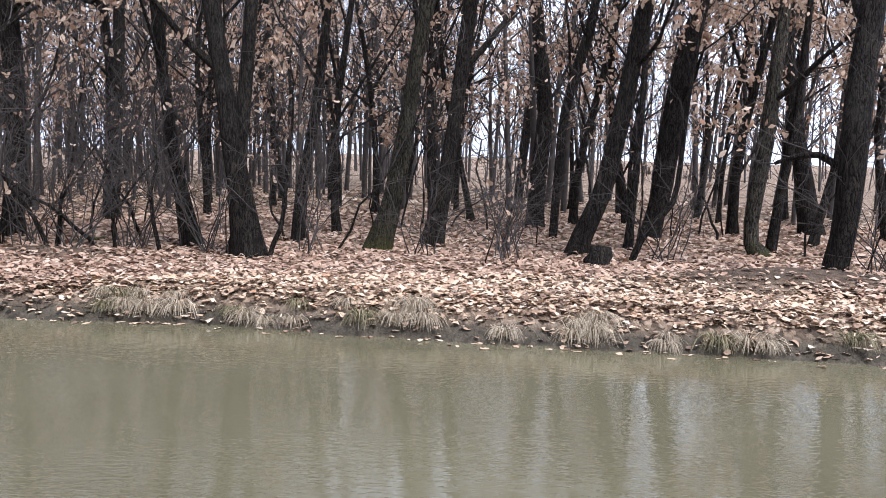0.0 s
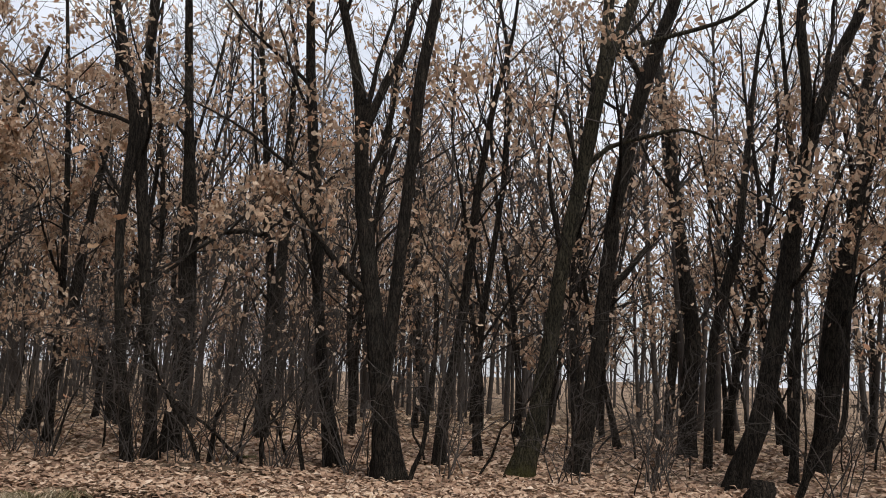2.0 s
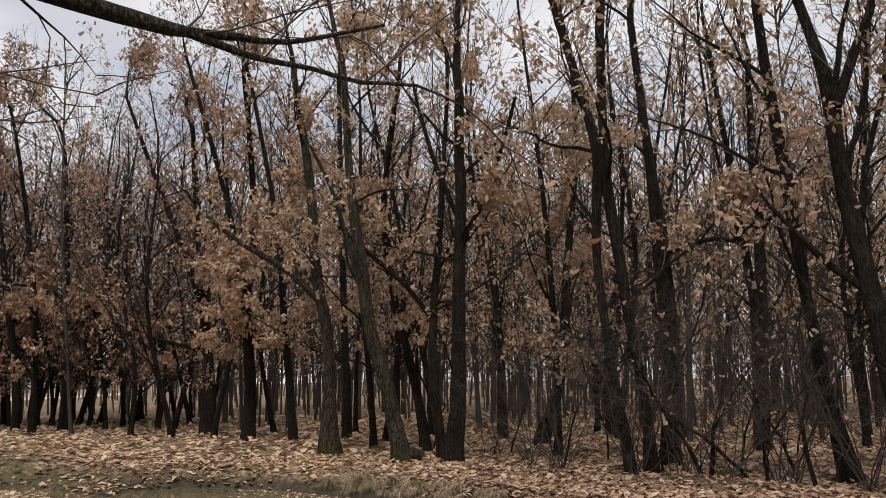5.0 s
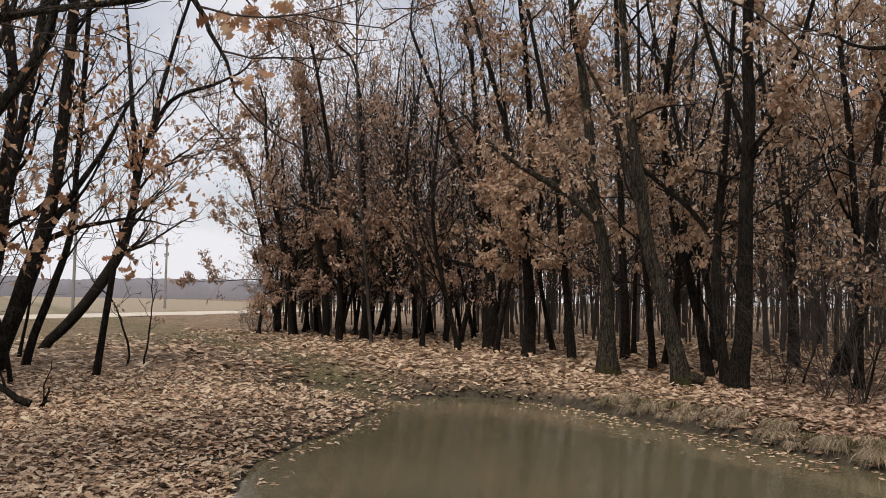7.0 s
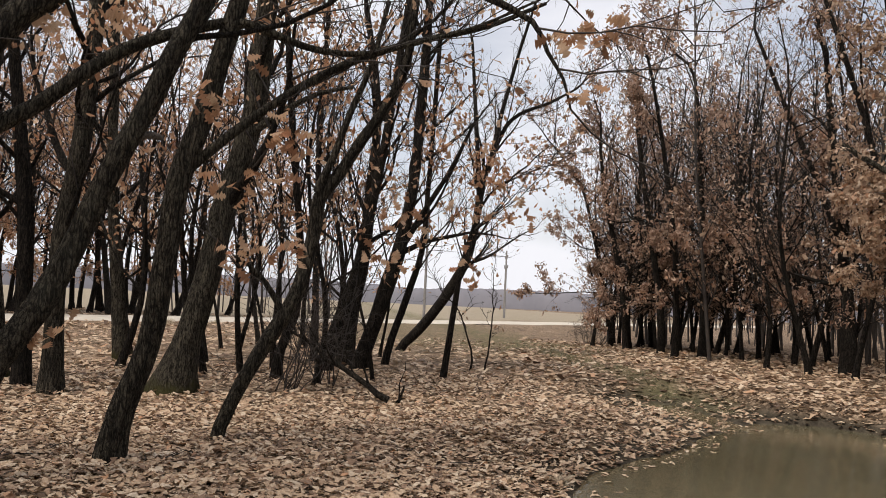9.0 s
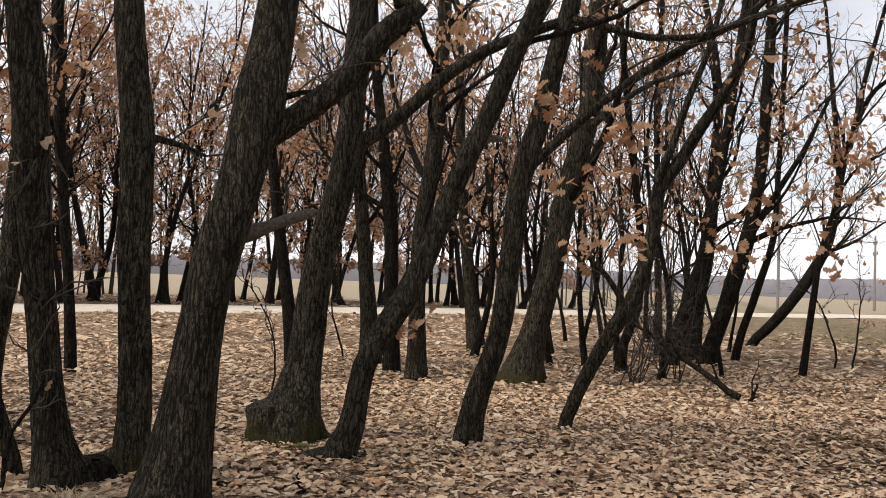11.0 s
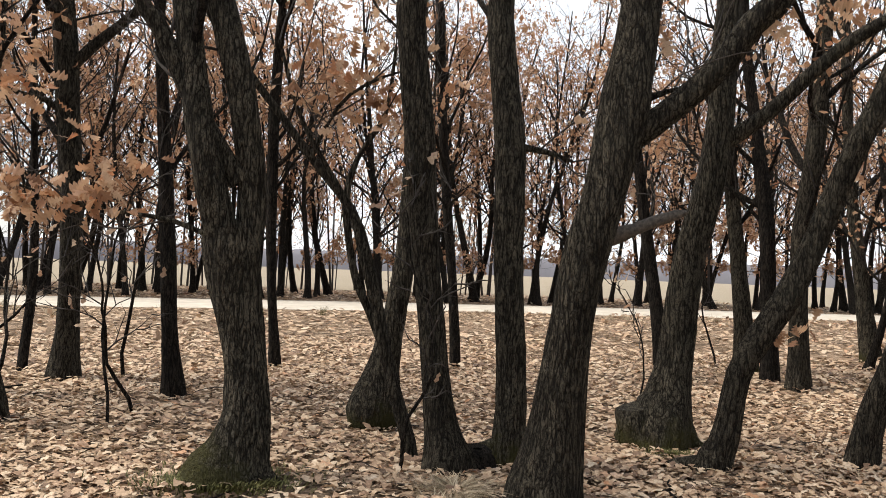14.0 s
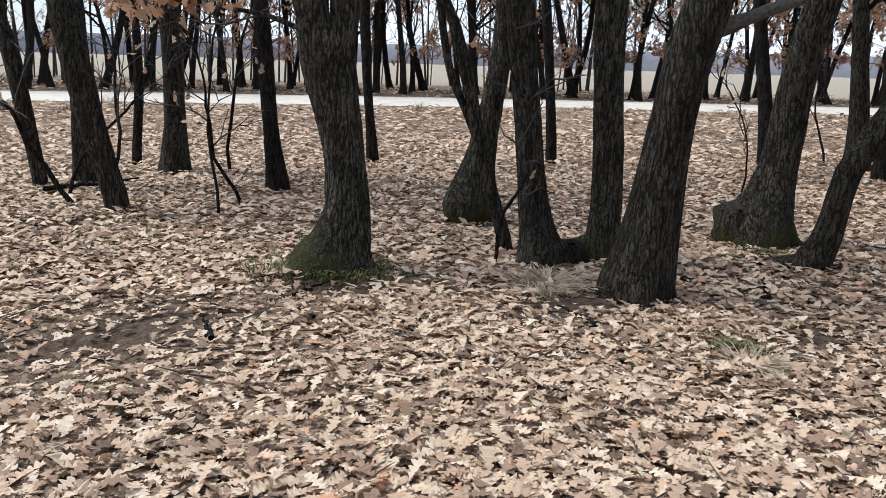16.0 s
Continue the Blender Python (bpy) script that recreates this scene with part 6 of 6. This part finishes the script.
# ---- power line poles beyond the track ----
def power_pole(x, y, height, seed):
    root = new("power_pole")
    root.location = (x, y, 0)
    s = Shape()
    for dx in (-0.36, 0.36):
        s.tube([(dx, 0, -0.3), (dx * 0.8, 0, height * 0.5), (dx * 0.45, 0, height)], [0.10, 0.09, 0.07], 8)
    part("post", s.mesh("post", CONCRETE), root)
    for k in range(int(height / 0.8)):
        r = Shape()
        w = 0.36 * (1 - 0.55 * k * 0.8 / height)
        r.tube([(-w, 0, 0.5 + 0.8 * k), (0, 0, 0.5 + 0.8 * k), (w, 0, 0.5 + 0.8 * k)], [0.05, 0.05, 0.05], 6)
        part("rung", r.mesh("rung", CONCRETE), root)
    for z, w in ((height - 1.0, 0.9), (height - 2.3, 1.15)):
        arm = Shape()
        arm.tube([(-w, 0, z), (0, 0, z), (w, 0, z)], [0.06, 0.07, 0.06], 6)
        bar = part("crossarm", arm.mesh("crossarm", CONCRETE), root)
        for dx in (0.05 - w, w - 0.05):
            g = Shape()
            g.tube([(dx, 0, z + 0.05), (dx, 0, z + 0.17), (dx, 0, z + 0.33), (dx, 0, z + 0.39)], [0.03, 0.07, 0.08, 0.03], 8)
            part("insulator", g.mesh("insulator", CONCRETE), bar)
    tagged(root, "slim grey concrete power line pole in the field", "pole", "power poles")


power_pole(-110.5, 21.1, 9.0, 1)
power_pole(-78.0, 7.3, 10.5, 2)


# ---- fallen leaves ----
def litter_spots(n, r0, r1, a0, a1, rng, bare=0.35):
    r = np.sqrt(rng.uniform(r0 * r0, r1 * r1, n))
    a = np.radians(rng.uniform(a0, a1, n))
    x, y = -np.sin(a) * r, np.cos(a) * r
    z = land(x, y)
    keep = (z > WATER_Z + 0.015) & (np.abs(road_gap(x, y)) > 3.4) & (road_gap(x, y) < 18)
    thin = np.clip(0.75 - waves(x, y, 0.9, 21) * 0.9, bare, 1)
    # few leaves cling to the steep face of the far bank
    thin = np.where((y > 7.3) & (x > -13.5) & (z < -0.10) & (z > WATER_Z + 0.05), 0.3 * thin, thin)
    keep &= rng.random(n) < thin * np.clip(1 - 0.95 * dug_soil(x, y), np.where(y > 5, 0.05, 0.14), 1) * (1 - 0.75 * turf_cover(x, y))
    return x[keep], y[keep], z[keep]


def litter(name, n, r0, r1, a0, a1, size, detail, seed, bare, label, mat=LITTER):
    rng = np.random.default_rng(seed)
    x, y, z = litter_spots(n, r0, r1, a0, a1, rng, bare)
    k = len(x)
    at = np.stack([x, y, z + rng.uniform(0.004, 0.045, k)], -1)
    v, f = leaf_sheet(at, size * rng.uniform(0.5, 1.3, k), rng.uniform(0, 6.28, k), rng.normal(0, 0.23, k), rng.normal(0.02, 0.18, k), detail, rng)
    part(name, mesh_of(name, v, [f], mat), ground, label, "stuff")


litter("leaf_litter", 17500, 1.6, 4.0, 60, 172, 0.098, 11, 801, 0.42, "fallen lobed oak leaves, pale tan")
litter("leaf_litter", 16500, 4.0, 5.6, 60, 172, 0.096, 7, 809, 0.42, "fallen lobed oak leaves, pale tan")
litter("leaf_litter", 19000, 4.0, 11.0, 52, 108, 0.088, 4, 813, 0.8, "fallen oak leaves on the pond's low shore")
litter("leaf_litter", 24000, 5.6, 8.0, 50, 172, 0.096, 4, 806, 0.6, "fallen oak leaves under the trees")
litter("leaf_litter", 50000, 8.0, 13.0, 40, 172, 0.100, 2, 810, 0.7, "fallen oak leaves under the trees")
litter("leaf_litter", 24000, 8.2, 10.9, -34, 44, 0.102, 4, 805, 0.75, "fallen oak leaves on the pond's bank")
litter("leaf_litter", 30000, 10.7, 14.0, -34, 44, 0.118, 2, 814, 0.75, "brown oak leaves under the wood, darkened for its shade", SHADED_LITTER)
litter("leaf_litter", 13000, 0.25, 5.0, 170, 420, 0.10, 4, 811, 0.5, "fallen oak leaves at the pond's edge")
litter("leaf_litter", 1700, 0.1, 1.7, 55, 175, 0.10, 4, 815, 0.6, "fallen oak leaves at the pond's edge")
litter("leaf_litter", 34000, 13.0, 19.0, 40, 172, 0.13, 2, 802, 0.65, "fallen oak leaves round the pond")
litter("leaf_litter", 36000, 14.0, 24.0, -34, 44, 0.145, 2, 804, 0.75, "brown oak leaves under the wood, darkened for its shade", SHADED_LITTER)
litter("leaf_litter", 34000, 19.0, 36.0, -34, 172, 0.18, 1, 803, 0.6, "fallen oak leaves farther off")
litter("leaf_litter", 30000, 19.0, 42.0, 20, 78, 0.17, 1, 808, 0.75, "fallen oak leaves under the wood's edge")
litter("leaf_litter", 22000, 34.0, 62.0, 95, 172, 0.22, 1, 807, 0.6, "fallen leaves beyond the track")

rng = np.random.default_rng(850)
LEAF_KINDS = []
for i in range(12):
    v, f = leaf_sheet(np.zeros((1, 3)), [1.0], np.zeros(1), rng.normal(0, 0.2, 1), rng.normal(0.02, 0.15, 1), 11, rng)
    LEAF_KINDS.append(mesh_of("leaf", v, [f], LITTER))
for i in range(300):
    a, r = math.radians(rng.uniform(104, 166)), math.sqrt(rng.uniform(2.5 ** 2, 3.9 ** 2))
    lx, ly = -math.sin(a) * r, math.cos(a) * r
    ob = part("leaf", LEAF_KINDS[i % 12], ground)
    ob.matrix_local = pose(lx, ly, float(land(lx, ly)) + rng.uniform(0.025, 0.05), rng.normal(0, 10), rng.normal(0, 10), rng.uniform(0, 360)) @ Matrix.Scale(rng.uniform(0.10, 0.145), 4)


def floating_leaves():
    rng = np.random.default_rng(860)
    x = rng.uniform(-13.5, -6.5, 260)
    y = np.interp(x, FAR_X, FAR_Y) - np.abs(rng.normal(0, 0.5, 260)) - 0.1
    k = 160
    x2 = rng.uniform(-12, 5, k)
    y2 = np.interp(x2, FAR_X, FAR_Y) - np.abs(rng.normal(0, 0.12, k)) - 0.02
    x3 = rng.uniform(-13, -8.5, 60)
    y3 = np.interp(x3, NEAR_X, NEAR_Y) + np.abs(rng.normal(0, 0.25, 60)) + 0.1
    x4, y4 = rng.uniform(-17.2, -13.6, 110), rng.uniform(6.4, 7.3, 110)
    x, y = np.concatenate([x, x2, x3, x4]), np.concatenate([y, y2, y3, y4])
    n = len(x)
    v, f = leaf_sheet(np.stack([x, y, 0 * x + WATER_Z + 0.006], -1), rng.uniform(0.07, 0.13, n), rng.uniform(0, 6.28, n), rng.normal(0, 0.04, n), rng.normal(0, 0.03, n), 4, rng)
    ob = new("floating_leaves", mesh_of("floating_leaves", v, [f], LITTER))
    tagged(ob, "pale oak leaves floating near the bank", "leaves", kind="stuff")


floating_leaves()
